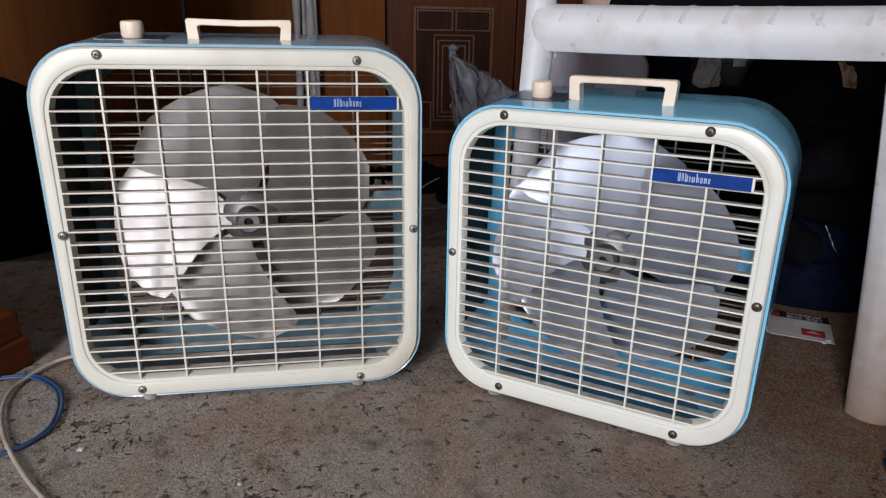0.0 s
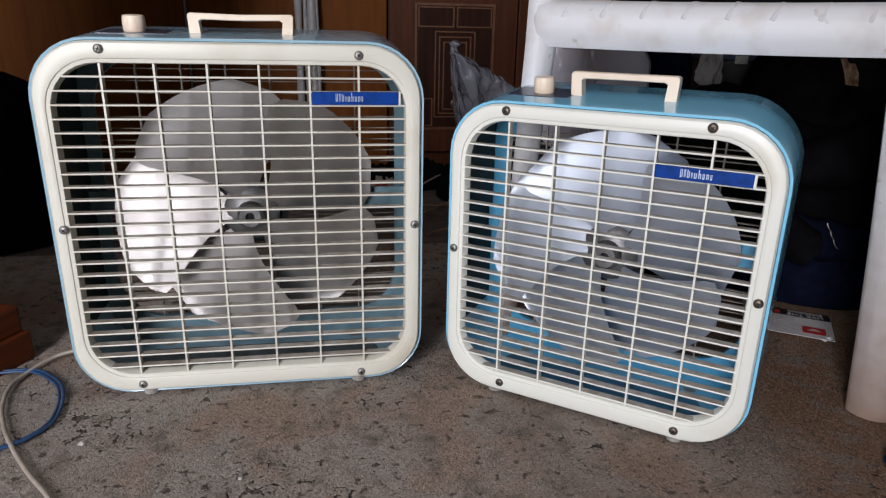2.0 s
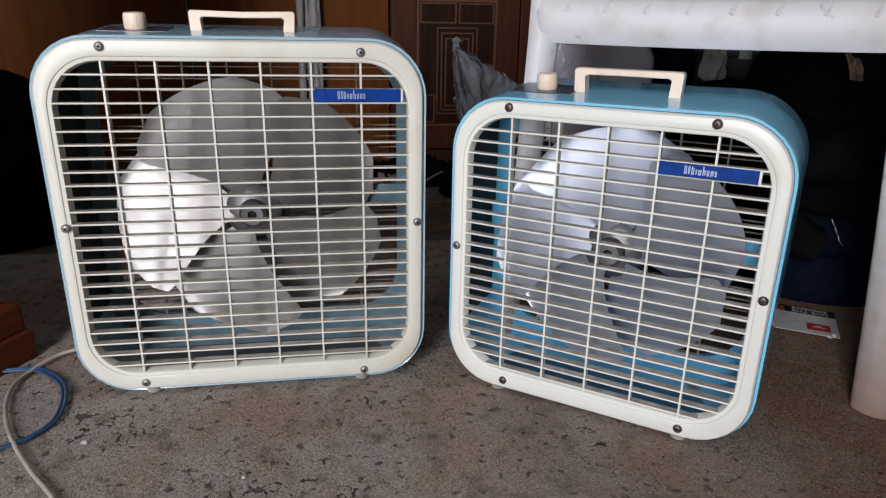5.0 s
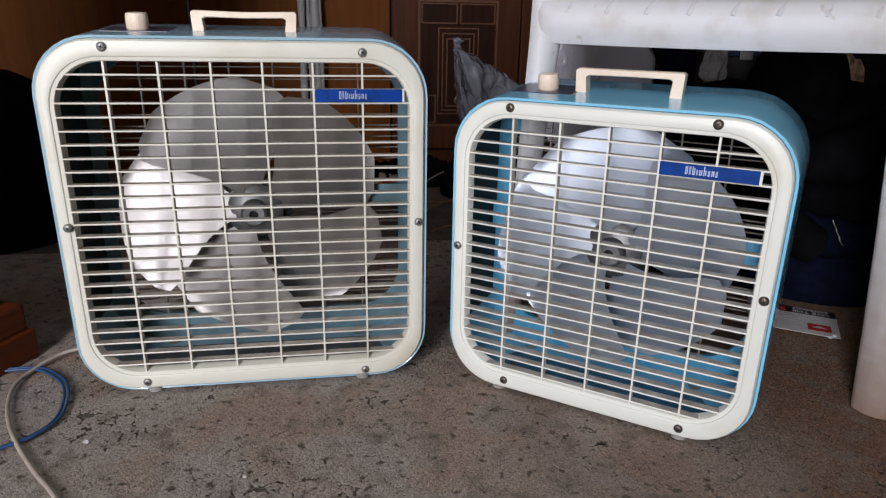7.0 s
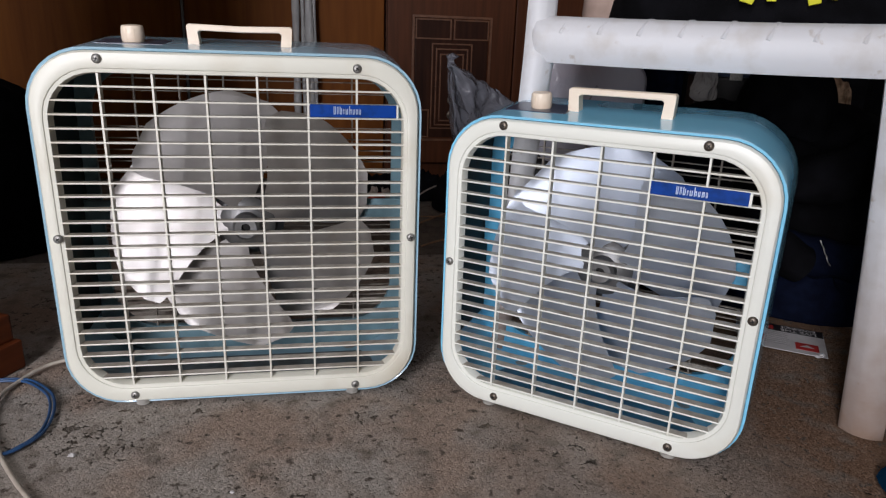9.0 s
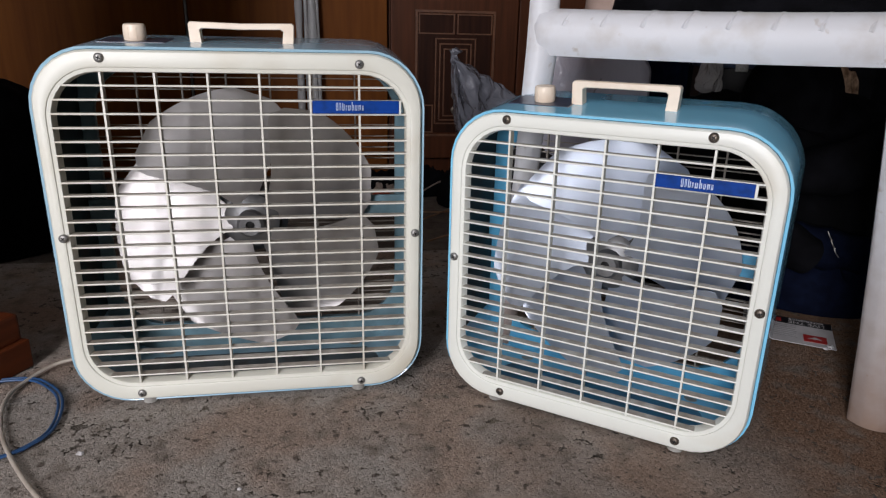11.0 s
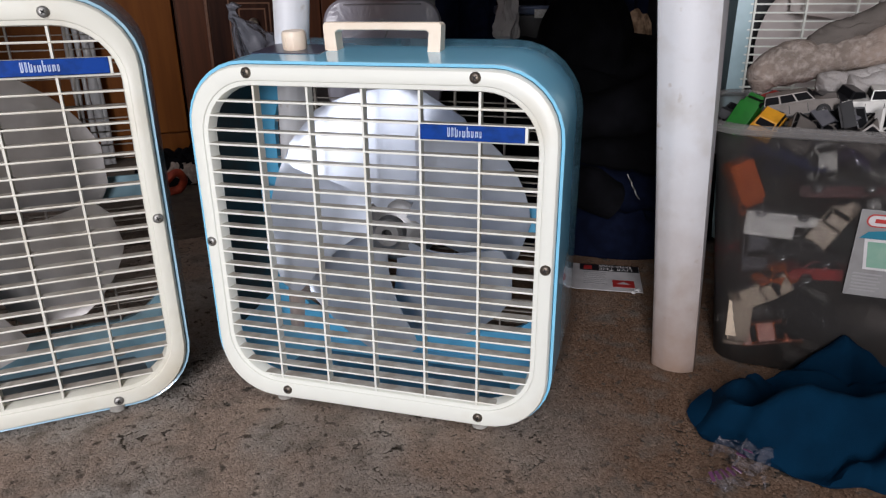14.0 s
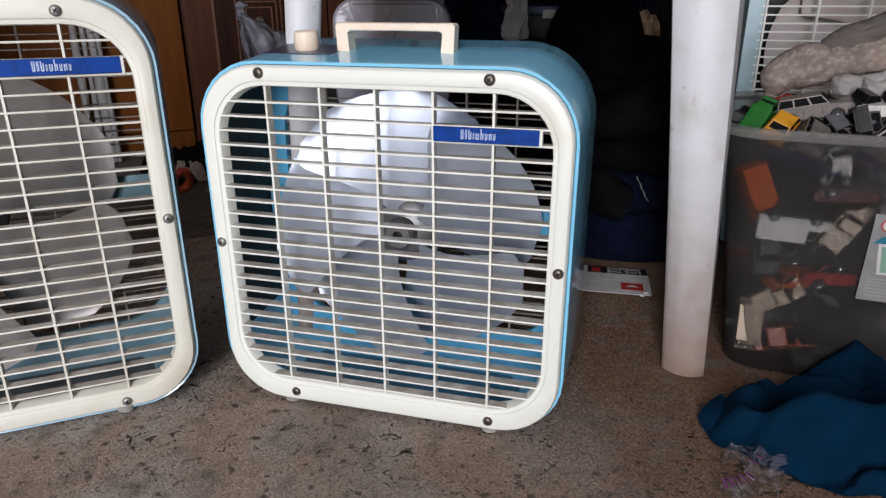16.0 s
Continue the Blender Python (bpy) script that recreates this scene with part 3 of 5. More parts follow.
            loft(bm, [[Vector((s * h, p[0], p[1])) for p in prof] for s in (-1, 1)], cap0=True, cap1=True)
            first[h] = part("slat", bm, slat_paint, fan)
            first[h].matrix_basis = pose(0, 0, z)
        else:
            again(first[h], fan, pose(0, 0, z))

    def upright(x, za, zb):
        prof = [(-0.0010, 0.0002), (0.0010, 0.0002), (0.0008, 0.0098), (-0.0008, 0.0098)]
        bm = bmesh.new()
        loft(bm, [[Vector((x + p[0], p[1] + 0.0003, z)) for p in prof] for z in (za, zb)], cap0=True, cap1=True)
        part("upright", bm, slat_paint, fan)
    for x in bars:
        d = half_span(x, (oz1 - oz0) / 2, -open_hx, open_hx, R_IN)
        mid = (oz0 + oz1) / 2
        if bx0 + 0.004 < x < bx1 - 0.002:
            upright(x, mid - d, bzlo)
            upright(x, bzhi, mid + d)
        else:
            upright(x, mid - d, mid + d)
    # name badge
    bd = part("name_badge", box_bm(bx0, bx1, -0.0024, 0.004, bzlo, bzhi, 0.0006), M_BADGE, fan, "royal blue name badge with silver marks")
    part("badge_end", box_bm(bx1, bx1 + 0.0022, -0.0014, 0.006, bzlo - 0.0004, bzhi + 0.0004), M_CREAM, fan)
    x, mid, hh = bx0 + (bx1 - bx0) * 0.27, (bzlo + bzhi) / 2, (bzhi - bzlo)
    for k, (w, tall, low) in enumerate(((0.0022, 0.62, 0.62), (0.0016, 0.62, 0.62), (0.0024, 0.62, 0.5), (0.0012, 0.42, 0.42), (0.0026, 0.42, 0.42), (0.0024, 0.70, 0.42), (0.0020, 0.42, 0.42), (0.0024, 0.42, 0.42), (0.0016, 0.42, 0.42))):
        base = mid - hh * 0.26
        bm = box_bm(x, x + w * 0.36, -0.0028, -0.0023, base, base + hh * tall)
        part("silver_mark", bm, M_SILVER, bd)
        part("silver_mark", box_bm(x + w * 0.62, x + w, -0.0028, -0.0023, base + hh * 0.04, base + hh * low), M_SILVER, bd)
        part("silver_mark", box_bm(x + w * 0.25, x + w * 0.8, -0.0028, -0.0023, base + hh * (low - 0.12 if k % 2 else 0.0), base + hh * (low - 0.02 if k % 2 else 0.10)), M_SILVER, bd)
        x += w + 0.0012
    for i, (x, z) in enumerate(screws):
        screw(fan, x, z, screw_mats[i], 17 * i + 20)
    # carrying handle
    hx0, hx1, hz0, hz1, hy = handle
    t = 0.0108
    bm = bmesh.new()
    sag = 0.0012 if hw > 0.18 else 0.0001
    outer = [(hx0 + 0.0012, hz0), (hx0, hz1 - 0.002), (hx0 + 0.002, hz1), ((hx0 + hx1) / 2, hz1 - sag), (hx1 - 0.002, hz1), (hx1, hz1 - 0.002), (hx1 - 0.0012, hz0)]
    inn = [(hx0 + t + 0.002, hz0), (hx0 + t, hz1 - t * 0.62 - 0.002), (hx0 + t + 0.003, hz1 - t * 0.62), ((hx0 + hx1) / 2, hz1 - t * 0.58 - sag), (hx1 - t - 0.003, hz1 - t * 0.62), (hx1 - t, hz1 - t * 0.62 - 0.002), (hx1 - t - 0.002, hz0)]
    rows = []
    for y, g in ((-0.0075, 0.0008), (-0.0065, 0.0), (0.0065, 0.0), (0.0075, 0.0008)):
        rows.append(([Vector((a[0], hy + y, a[1] - (g if 0 < i < 6 else 0))) for i, a in enumerate(outer)], [Vector((a[0], hy + y, a[1] + (g if 0 < i < 6 else 0))) for i, a in enumerate(inn)]))
    loft(bm, [r[0] + list(reversed(r[1])) for r in rows])
    for r, flip in ((rows[0], False), (rows[-1], True)):
        va, vb = [bm.verts.new(p) for p in r[0]], [bm.verts.new(p) for p in r[1]]
        for i in range(6):
            f = (va[i], va[i + 1], vb[i + 1], vb[i])
            bm.faces.new(tuple(reversed(f)) if flip else f)
    bmesh.ops.remove_doubles(bm, verts=bm.verts, dist=1e-5)
    part("handle", bm, M_KNOB, fan, "peach plastic carrying handle")
    # switch plate and knob
    ky = hy - 0.004
    slope = math.degrees(math.atan2(rise, depth))
    pl = part("switch_plate", box_bm(-0.033, 0.033, -0.022, 0.026, -0.002, 0.0006, 0.0005), M_PLATE, fan, "dark slate switch plate")
    pl.matrix_basis = pose(knob_x, ky, z1 + 0.003 + rise * ky / depth, slope, 0, 0)
    kn = part("knob", lathe(bmesh.new(), [(0.0104, 0.0), (0.0110, 0.0015), (0.0112, 0.009), (0.0108, 0.014), (0.0098, 0.0160), (0.006, 0.0165)], 26), M_KNOB, fan, "peach plastic speed knob", smooth=True)
    kn.matrix_basis = pose(knob_x, ky, z1 + 0.0035 + rise * ky / depth, slope, 0, 0)
    for k in (2, 4):
        q = part("knob_rib", box_bm(-0.0005, 0.0005, -0.0114, -0.0104, 0.002, 0.013), M_KNOB, kn)
        q.matrix_basis = pose(0, 0, 0, 0, 0, -60 + 20 * k)
    # rubber feet
    for fx in (-hw * 0.62, hw * 0.62):
        for fy in (0.0075, depth - 0.02):
            part("foot", lathe(bmesh.new(), [(0.0065, 0.0), (0.008, 0.001), (0.008, z0 + 0.003)], 14, 'z', (fx, fy, 0)), M_RUBBER, fan, smooth=True)
    return fan


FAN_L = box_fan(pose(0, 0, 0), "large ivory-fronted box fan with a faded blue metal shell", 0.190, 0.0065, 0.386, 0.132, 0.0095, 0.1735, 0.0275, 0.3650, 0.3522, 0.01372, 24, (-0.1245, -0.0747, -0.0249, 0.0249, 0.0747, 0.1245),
                (0.0765, 0.1655, 0.3262, 0.3392), ((-0.1223, 0.3785), (0.1249, 0.3755), (-0.1793, 0.199), (0.1834, 0.195), (-0.1235, 0.0155), (0.121, 0.0145)), [M_SCREW] * 6, (-0.0489, 0.0586, 0.388, 0.4135, 0.063), -0.1025, 0.193, 0.152, 5, 172, 80, 22, (0.188, 0.213), M_ALU, M_FRAME_OLD, M_CREAM_OLD, M_DUST_SHADE_GREY, M_BACK_PALE, M_BLUE_PALE, 0.4)
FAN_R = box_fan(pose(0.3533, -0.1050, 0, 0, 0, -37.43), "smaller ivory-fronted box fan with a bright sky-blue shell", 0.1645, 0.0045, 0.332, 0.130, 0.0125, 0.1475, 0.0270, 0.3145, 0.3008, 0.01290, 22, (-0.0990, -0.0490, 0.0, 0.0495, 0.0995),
                (0.0505, 0.1365, 0.2757, 0.2880), ((-0.1021, 0.3255), (0.0961, 0.3255), (-0.1574, 0.169), (0.1575, 0.170), (-0.0935, 0.0155), (0.1015, 0.0152)), [M_SCREW_DARK, M_SCREW_DARK, M_SCREW, M_SCREW_DARK, M_SCREW_DARK, M_SCREW_DARK], (-0.0535, 0.0545, 0.334, 0.3642, 0.060), -0.0835, 0.171, 0.134, 5, 158, 96, 24, (0.165, 0.194), M_SATIN, M_FRAME, M_CREAM, M_DUST_SHADE_BLUE, M_BACK_BLUE, M_BLUE, 0.5)

# ---- white plastic chair, front edge towards the fans ----
CHAIR = pose(0.478, -0.045, 0, 0, 0, -32.26)
chair = thing("plastic_chair", CHAIR, "scuffed white moulded plastic chair with a black shirt on its seat", "chair")


def leg_bm(sections, side, thick=0.0045):
    """A moulded leg: a bowed front skin with a folded lip; sections are (z, inner x, outer x, front y)."""
    bm = bmesh.new()
    rings = []
    for z, xi, xo, y in sections:
        a, b = [], []
        w = xo - xi
        for k in range(25):
            s = k / 24
            bow = -0.002 - 0.013 * math.sin(math.pi * s) ** 0.8 + 0.003 * max(0, 0.2 - s) / 0.2 + 0.034 * max(0, s - 0.80) / 0.20
            p = Vector((side * (xi + w * s), y + bow, z))
            a.append(p)
            b.append(p + Vector((0, thick, 0)))
        rings.append(a + list(reversed(b)))
    loft(bm, rings, cap0=True, cap1=True)
    return bm


SEC = [(0.0, 0.205, 0.258, 0.024), (0.10, 0.197, 0.252, 0.017), (0.20, 0.188, 0.246, 0.011), (0.30, 0.178, 0.241, 0.006), (0.388, 0.169, 0.237, 0.003), (0.44, 0.172, 0.238, 0.012), (0.52, 0.176, 0.240, 0.030), (0.64, 0.190, 0.243, 0.050)]
part("front_leg", leg_bm(SEC, 1), M_CHAIR, chair, smooth=True)
part("front_leg", leg_bm([(z, a - 0.012, b - 0.040, y) for z, a, b, y in SEC], -1), M_CHAIR, chair, smooth=True)
BACK = [(0.0, 0.140, 0.18, 0.54), (0.2, 0.13, 0.175, 0.52), (0.40, 0.120, 0.17, 0.49), (0.6, 0.122, 0.17, 0.50), (0.80, 0.125, 0.175, 0.515)]
part("back_leg", leg_bm(BACK, 1), M_CHAIR, chair, smooth=True)
part("back_leg", leg_bm(BACK, -1), M_CHAIR, chair, smooth=True)
# seat with its rolled front apron
bm = bmesh.new()
prof = [(0.012, 0.384), (-0.004, 0.3845), (-0.011, 0.397), (-0.012, 0.415), (-0.006, 0.428), (0.006, 0.4345), (0.03, 0.435), (0.10, 0.428), (0.25, 0.424), (0.49, 0.430), (0.49, 0.424), (0.25, 0.418), (0.10, 0.422), (0.03, 0.429), (0.010, 0.428), (-0.001, 0.423), (-0.006, 0.414), (-0.005, 0.399), (0.0, 0.391), (0.012, 0.390)]
rings = []
for k in range(41):
    s = math.sin(math.pi / 2 * (-1 + 2 * k / 40))
    e = max(0, abs(s) - 0.90) / 0.10
    near = math.sqrt(max(0.0, 1 - 0.93 * e ** 3))
    rings.append([Vector((0.186 * s, (y if y > 0.05 else 0.012 + (y - 0.012) * near), z + 0.002 * s * s if y > 0.05 else 0.411 + (z + 0.002 * s * s - 0.411) * (0.78 + 0.22 * near))) for y, z in prof])
loft(bm, rings, cap0=True, cap1=True)
part("seat", bm, M_CHAIR, chair, "white seat with a rolled front edge", smooth=True)
for k in range(8):
    x = -0.145 + 0.0415 * k
    pts = smooth_path([(x + 0.010, 0.045, 0.4333), (x + 0.005, 0.012, 0.4336), (x + 0.001, -0.004, 0.4280), (x - 0.003, -0.0098, 0.4170)], 5)
    part("seat_rib", tube_bm(pts, lambda t: 0.0022 if t < 0.85 else 0.0030, 6), M_CHAIR, chair, smooth=True)
part("side_apron", box_bm(0.176, 0.184, 0.02, 0.48, 0.395, 0.428, 0.002), M_CHAIR, chair)
part("side_apron", box_bm(-0.184, -0.176, 0.02, 0.48, 0.395, 0.428, 0.002), M_CHAIR, chair)
for s in (-1, 1):
    part("armrest", box_bm(s * 0.215 - 0.028, s * 0.215 + 0.028, 0.03, 0.52, 0.636, 0.652, 0.006), M_CHAIR, chair)
for k in range(5):
    part("back_slat", box_bm(-0.13 + 0.065 * k - 0.018, -0.13 + 0.065 * k + 0.018, 0.508, 0.514, 0.42, 0.80, 0.002), M_CHAIR, chair)
part("back_rail", box_bm(-0.2, 0.2, 0.505, 0.520, 0.78, 0.84, 0.006), M_CHAIR, chair)


# ---- carpet pile: small leaning tufts, parted along ragged gaps ----


def pile_tufts(x0, x1, y0, y1, step):
    rg = np.random.RandomState(7)
    nx, ny = int((x1 - x0) / step), int((y1 - y0) / step)
    gx, gy = np.meshgrid(np.arange(nx), np.arange(ny))
    px = x0 + (gx.ravel() + 0.5 * (gy.ravel() % 2)) * step + rg.uniform(-.45, .45, nx * ny) * step
    py = y0 + gy.ravel() * step + rg.uniform(-.45, .45, nx * ny) * step
    keep = np.ones(len(px), bool)
    high = np.zeros(len(px))
    for i, (x, y) in enumerate(zip(px.tolist(), py.tolist())):
        w = noise.noise_vector((x * 38, y * 38, 1.3))
        a = noise.noise((x * 21 + w.x * 0.55, y * 21 + w.y * 0.55, 4.0))
        b = noise.noise((x * 34 + w.y * 0.6, y * 34 - w.x * 0.6, 9.0))
        where = noise.noise((x * 8.5, y * 8.5, 15.0)) + 0.45 * noise.noise((x * 26, y * 26, 2.0))
        c = noise.noise((x * 62 + w.x * 0.9, y * 62 + w.y * 0.9, 23.0))
        if where > 0.02 and (abs(a) < 0.017 + 0.008 * where or abs(b) < 0.014 + 0.007 * where) or where > -0.08 and abs(c) < 0.016 and abs(a) < 0.16:
            keep[i] = False
        high[i] = 0.0006 * noise.noise((x * 45, y * 45, 6.0))
    px, py, high = px[keep], py[keep], high[keep]
    n = len(px)
    ang = rg.uniform(0, 6.28, n)
    rad = step * rg.uniform(0.92, 1.25, n)
    tall = 0.0025 + high + rg.uniform(-0.0003, 0.0002, n)
    lean = rg.uniform(-.6, .6, (n, 2)) * step
    co = np.zeros((n, 5, 3))
    for k in range(4):
        a = ang + k * math.pi / 2
        rr = rad * rg.uniform(0.75, 1.2, n)
        co[:, k, 0], co[:, k, 1], co[:, k, 2] = px + rr * np.cos(a), py + rr * np.sin(a), -0.0031 + 0.62 * tall
    co[:, 4, 0], co[:, 4, 1], co[:, 4, 2] = px + lean[:, 0], py + lean[:, 1], -0.0030 + tall
    tri = np.array([(k, (k + 1) % 4, 4) for k in range(4)])
    idx = (np.arange(n)[:, None, None] * 5 + tri[None]).reshape(-1)
    me = bpy.data.meshes.new("carpet_pile")
    me.vertices.add(n * 5)
    me.vertices.foreach_set("co", co.reshape(-1))
    me.loops.add(n * 12)
    me.loops.foreach_set("vertex_index", idx.astype(np.int32))
    me.polygons.add(n * 4)
    me.polygons.foreach_set("loop_start", np.arange(0, n * 12, 3, dtype=np.int32))
    me.polygons.foreach_set("use_smooth", np.ones(n * 4, bool))
    me.update(calc_edges=True)
    me.validate()
    me.materials.append(M_TUFT)
    return me


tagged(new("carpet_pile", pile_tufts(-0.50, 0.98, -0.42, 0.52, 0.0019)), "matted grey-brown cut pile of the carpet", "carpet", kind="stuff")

# ---- cloth and soft things ----


def heap_bm(outline, height, n=96, folds=1.0, scale=14.0, seed=0.0, rough=0.25, hang=0.004, flat=0.55):
    """A crumpled cloth heap: outline(angle) gives the reach, height the middle's rise; folds run as ridged noise."""
    bm = bmesh.new()
    nr = 34
    rings = []
    for i in range(nr + 1):
        u = i / nr
        ring = []
        for k in range(n):
            a = 2 * math.pi * k / n
            r = outline(a) * u
            x, y = r * math.cos(a), r * math.sin(a)
            w = Vector((x * scale, y * scale, seed))
            w2 = w + noise.noise_vector(w * 0.6) * 0.9
            ridge = 1 - abs(noise.noise(w2)) * 2.2
            ridge2 = 1 - abs(noise.noise(w2 * 2.3 + Vector((5, 1, 2)))) * 2.0
            base = (1 - u ** 2.6) ** flat if u < 1 else 0
            z = height * base * (1 - rough + rough * (0.5 + 0.5 * noise.noise(w * 0.45)))
            z += folds * height * min(1.0, (1 - u) * 5 + 0.12) * (0.26 * ridge + 0.10 * ridge2 - 0.10)
            ring.append(Vector((x, y, max(z, hang))))
        rings.append(ring)
    c = bm.verts.new(sum(rings[1], Vector()) / n)
    vs = [[bm.verts.new(p) for p in r] for r in rings[1:]]
    for k in range(n):
        bm.faces.new((c, vs[0][k], vs[0][(k + 1) % n]))
    for a, b in zip(vs, vs[1:]):
        for k in range(n):
            bm.faces.new((a[k], b[k], b[(k + 1) % n], a[(k + 1) % n]))
    low = [bm.verts.new((v.co.x * 0.985, v.co.y * 0.985, 0.0)) for v in vs[-1]]
    for k in range(n):
        bm.faces.new((vs[-1][k], low[k], low[(k + 1) % n], vs[-1][(k + 1) % n]))
    bm.faces.new(low)
    return bm


def lobes(base, terms):
    return lambda a: base * (1 + sum(c * math.cos(k * (a - p)) for k, c, p in terms))


def reach(table):
    """Outline from (degrees, reach) pairs, eased in between."""
    def f(a):
        d = math.degrees(a) % 360
        for (a0, r0), (a1, r1) in zip(table, table[1:] + [(table[0][0] + 360, table[0][1])]):
            if a0 <= d <= a1:
                t = (d - a0) / (a1 - a0)
                return r0 + (r1 - r0) * (0.5 - 0.5 * math.cos(math.pi * t))
        return table[0][1]
    return f


# teal sweater on the carpet
swe = thing("sweater", pose(0.815, -0.325, 0), "crumpled teal knit sweater lying on the carpet", "sweater")
knit = heap_bm(reach([(0, 0.13), (46, 0.082), (90, 0.100), (130, 0.128), (143, 0.165), (152, 0.200), (161, 0.210), (168, 0.187), (181, 0.168), (189, 0.156), (200, 0.128), (235, 0.105), (270, 0.12), (320, 0.15)]), 0.062, 220, 0.8, 9, 3.1, 0.3, flat=0.62)


def seam_distance(p, line):
    """How far a point of the plan is from a bent line."""
    best = 9.0
    for a, b in zip(line, line[1:]):
        ax, ay, bx, by = a[0], a[1], b[0] - a[0], b[1] - a[1]
        t = min(1, max(0, ((p.x - ax) * bx + (p.y - ay) * by) / (bx * bx + by * by)))
        best = min(best, math.hypot(p.x - ax - bx * t, p.y - ay - by * t))
    return best


# folds thrown up and pressed in: line in plan, rise, half width
FOLDS = [(((-0.175, 0.060), (-0.110, 0.092), (-0.050, 0.112), (0.0, 0.10)), 0.018, 0.024), (((-0.185, 0.030), (-0.125, 0.016), (-0.060, 0.000), (0.05, -0.03)), 0.026, 0.025),
         (((-0.150, 0.056), (-0.100, 0.064), (-0.055, 0.042), (0.03, 0.02)), -0.042, 0.016), (((-0.115, 0.105), (-0.085, 0.080)), -0.016, 0.008), (((-0.055, 0.098), (-0.02, 0.06), (0.03, 0.05)), -0.034, 0.010), (((-0.010, 0.110), (0.030, 0.075)), 0.010, 0.014), (((-0.195, 0.002), (-0.165, -0.022), (-0.12, -0.022), (-0.04, -0.045)), -0.034, 0.013), (((-0.17, -0.05), (-0.10, -0.07), (-0.02, -0.09)), 0.016, 0.02), (((-0.075, 0.022), (0.02, -0.005), (0.10, -0.03)), -0.046, 0.034)]
for v in knit.verts:
    if v.co.z > 0.003:
        ease = min(1.0, v.co.z / 0.022)
        wob = v.co + noise.noise_vector(v.co * 22) * 0.008
        v.co.z = max(0.003, v.co.z + ease * sum(h * math.exp(-(seam_distance(wob, ln) / w) ** 2) for ln, h, w in FOLDS))
part("knit_body", knit, M_TEAL, swe, smooth=True)
for k in range(30):
    t = k / 29
    x, y = -0.184 + 0.010 * math.sin(math.pi * t) * -1, 0.098 - 0.052 * t
    bow = 0.004 * math.sin(math.pi * t)
    part("cuff_rib", tube_bm([Vector((x, y, 0.004)), Vector((x + 0.004, y + 0.0008, 0.011)), Vector((x + 0.014, y + 0.002, 0.016 + bow)), Vector((x + 0.030, y + 0.004, 0.020 + bow))], 0.0012, 6), M_TEAL, swe, smooth=True)
# black clothes and bags under the chair
pile = thing("black_clothes", pose(0.882, 0.375, 0, 0, 0, -32), "pile of black clothes pushed under the chair", "clothes")
part("jacket", heap_bm(lobes(0.245, ((2, 0.12, 0.1), (3, 0.06, 2.0))), 0.325, 110, 0.2, 9, 7.0, 0.10, flat=0.22), M_BLACK, pile, smooth=True)
q = part("coat_fold", heap_bm(lobes(0.082, ((2, 0.15, 0.5), (3, 0.06, 1.0))), 0.41, 70, 0.12, 12, 61.0, 0.08, flat=0.2), M_BLACK, pile, smooth=True)
q.matrix_basis = pose(0.012, -0.078, 0)
q = part("coat_fold", heap_bm(lobes(0.085, ((2, 0.15, 0.9), (3, 0.06, 2.0))), 0.285, 70, 0.12, 12, 67.0, 0.08, flat=0.2), M_BLACK, pile, smooth=True)
q.matrix_basis = pose(0.118, 0.186, 0)
part("sleeve", bump_bm(tube_bm(smooth_path([(-0.16, -0.17, 0.20), (-0.10, -0.215, 0.17), (-0.02, -0.235, 0.13), (0.06, -0.235, 0.10)], 8), lambda t: 0.040 - 0.010 * t, 18), 0.012, 22, 3), M_BLACK, pile, smooth=True)
part("sleeve", bump_bm(tube_bm(smooth_path([(0.14, -0.16, 0.26), (0.10, -0.205, 0.24), (0.02, -0.225, 0.22), (-0.05, -0.225, 0.23)], 8), lambda t: 0.036, 18), 0.012, 22, 5), M_BLACK, pile, smooth=True)
jean = thing("jeans", pose(0.835, 0.272, 0, 0, 0, -30), "dark navy denim jeans folded before the black clothes", "clothes")
part("denim", heap_bm(lobes(0.155, ((2, 0.28, 0.0), (3, 0.05, 1.0))), 0.15, 100, 0.9, 18, 2.0, 0.35, flat=0.4), M_NAVY, jean, smooth=True)
part("leg_fold", bump_bm(tube_bm(smooth_path([(-0.15, -0.05, 0.10), (-0.05, -0.10, 0.115), (0.06, -0.105, 0.105), (0.15, -0.06, 0.09)], 8), 0.030, 18), 0.010, 26, 8), M_NAVY, jean, smooth=True)
for k in range(3):
    part("zip_pull", tube_bm(smooth_path([(0.055 + 0.006 * k, -0.134, 0.140 - 0.012 * k), (0.058 + 0.006 * k, -0.136, 0.133 - 0.012 * k), (0.063 + 0.006 * k, -0.136, 0.127 - 0.012 * k)], 4), 0.0007, 6), M_SCREW, jean, "small chrome zip pull", smooth=True)
wrap = thing("plastic_wrap", pose(0.772, 0.432, 0, 0, 0, -25), "crumpled pale plastic wrap lying on the black clothes", "plastic wrap")
rings = []
for i in range(13):
    u = i / 12
    ring = []
    for k in range(24):
        a = 2 * math.pi * k / 24
        fold = 1 + 0.25 * math.sin(4 * a + 3 * u) + 0.10 * math.sin(9 * a - 5 * u)
        ring.append(Vector((0.016 * (1.15 - 0.25 * u) * fold * math.cos(a), 0.012 * fold * math.sin(a), 0.318 + 0.066 * u)))
    rings.append(ring)
bm = bmesh.new()
loft(bm, rings, cap0=True, cap1=True)
part("film", bump_bm(bm, 0.010, 45, 12), M_SCRAP, wrap, smooth=True)
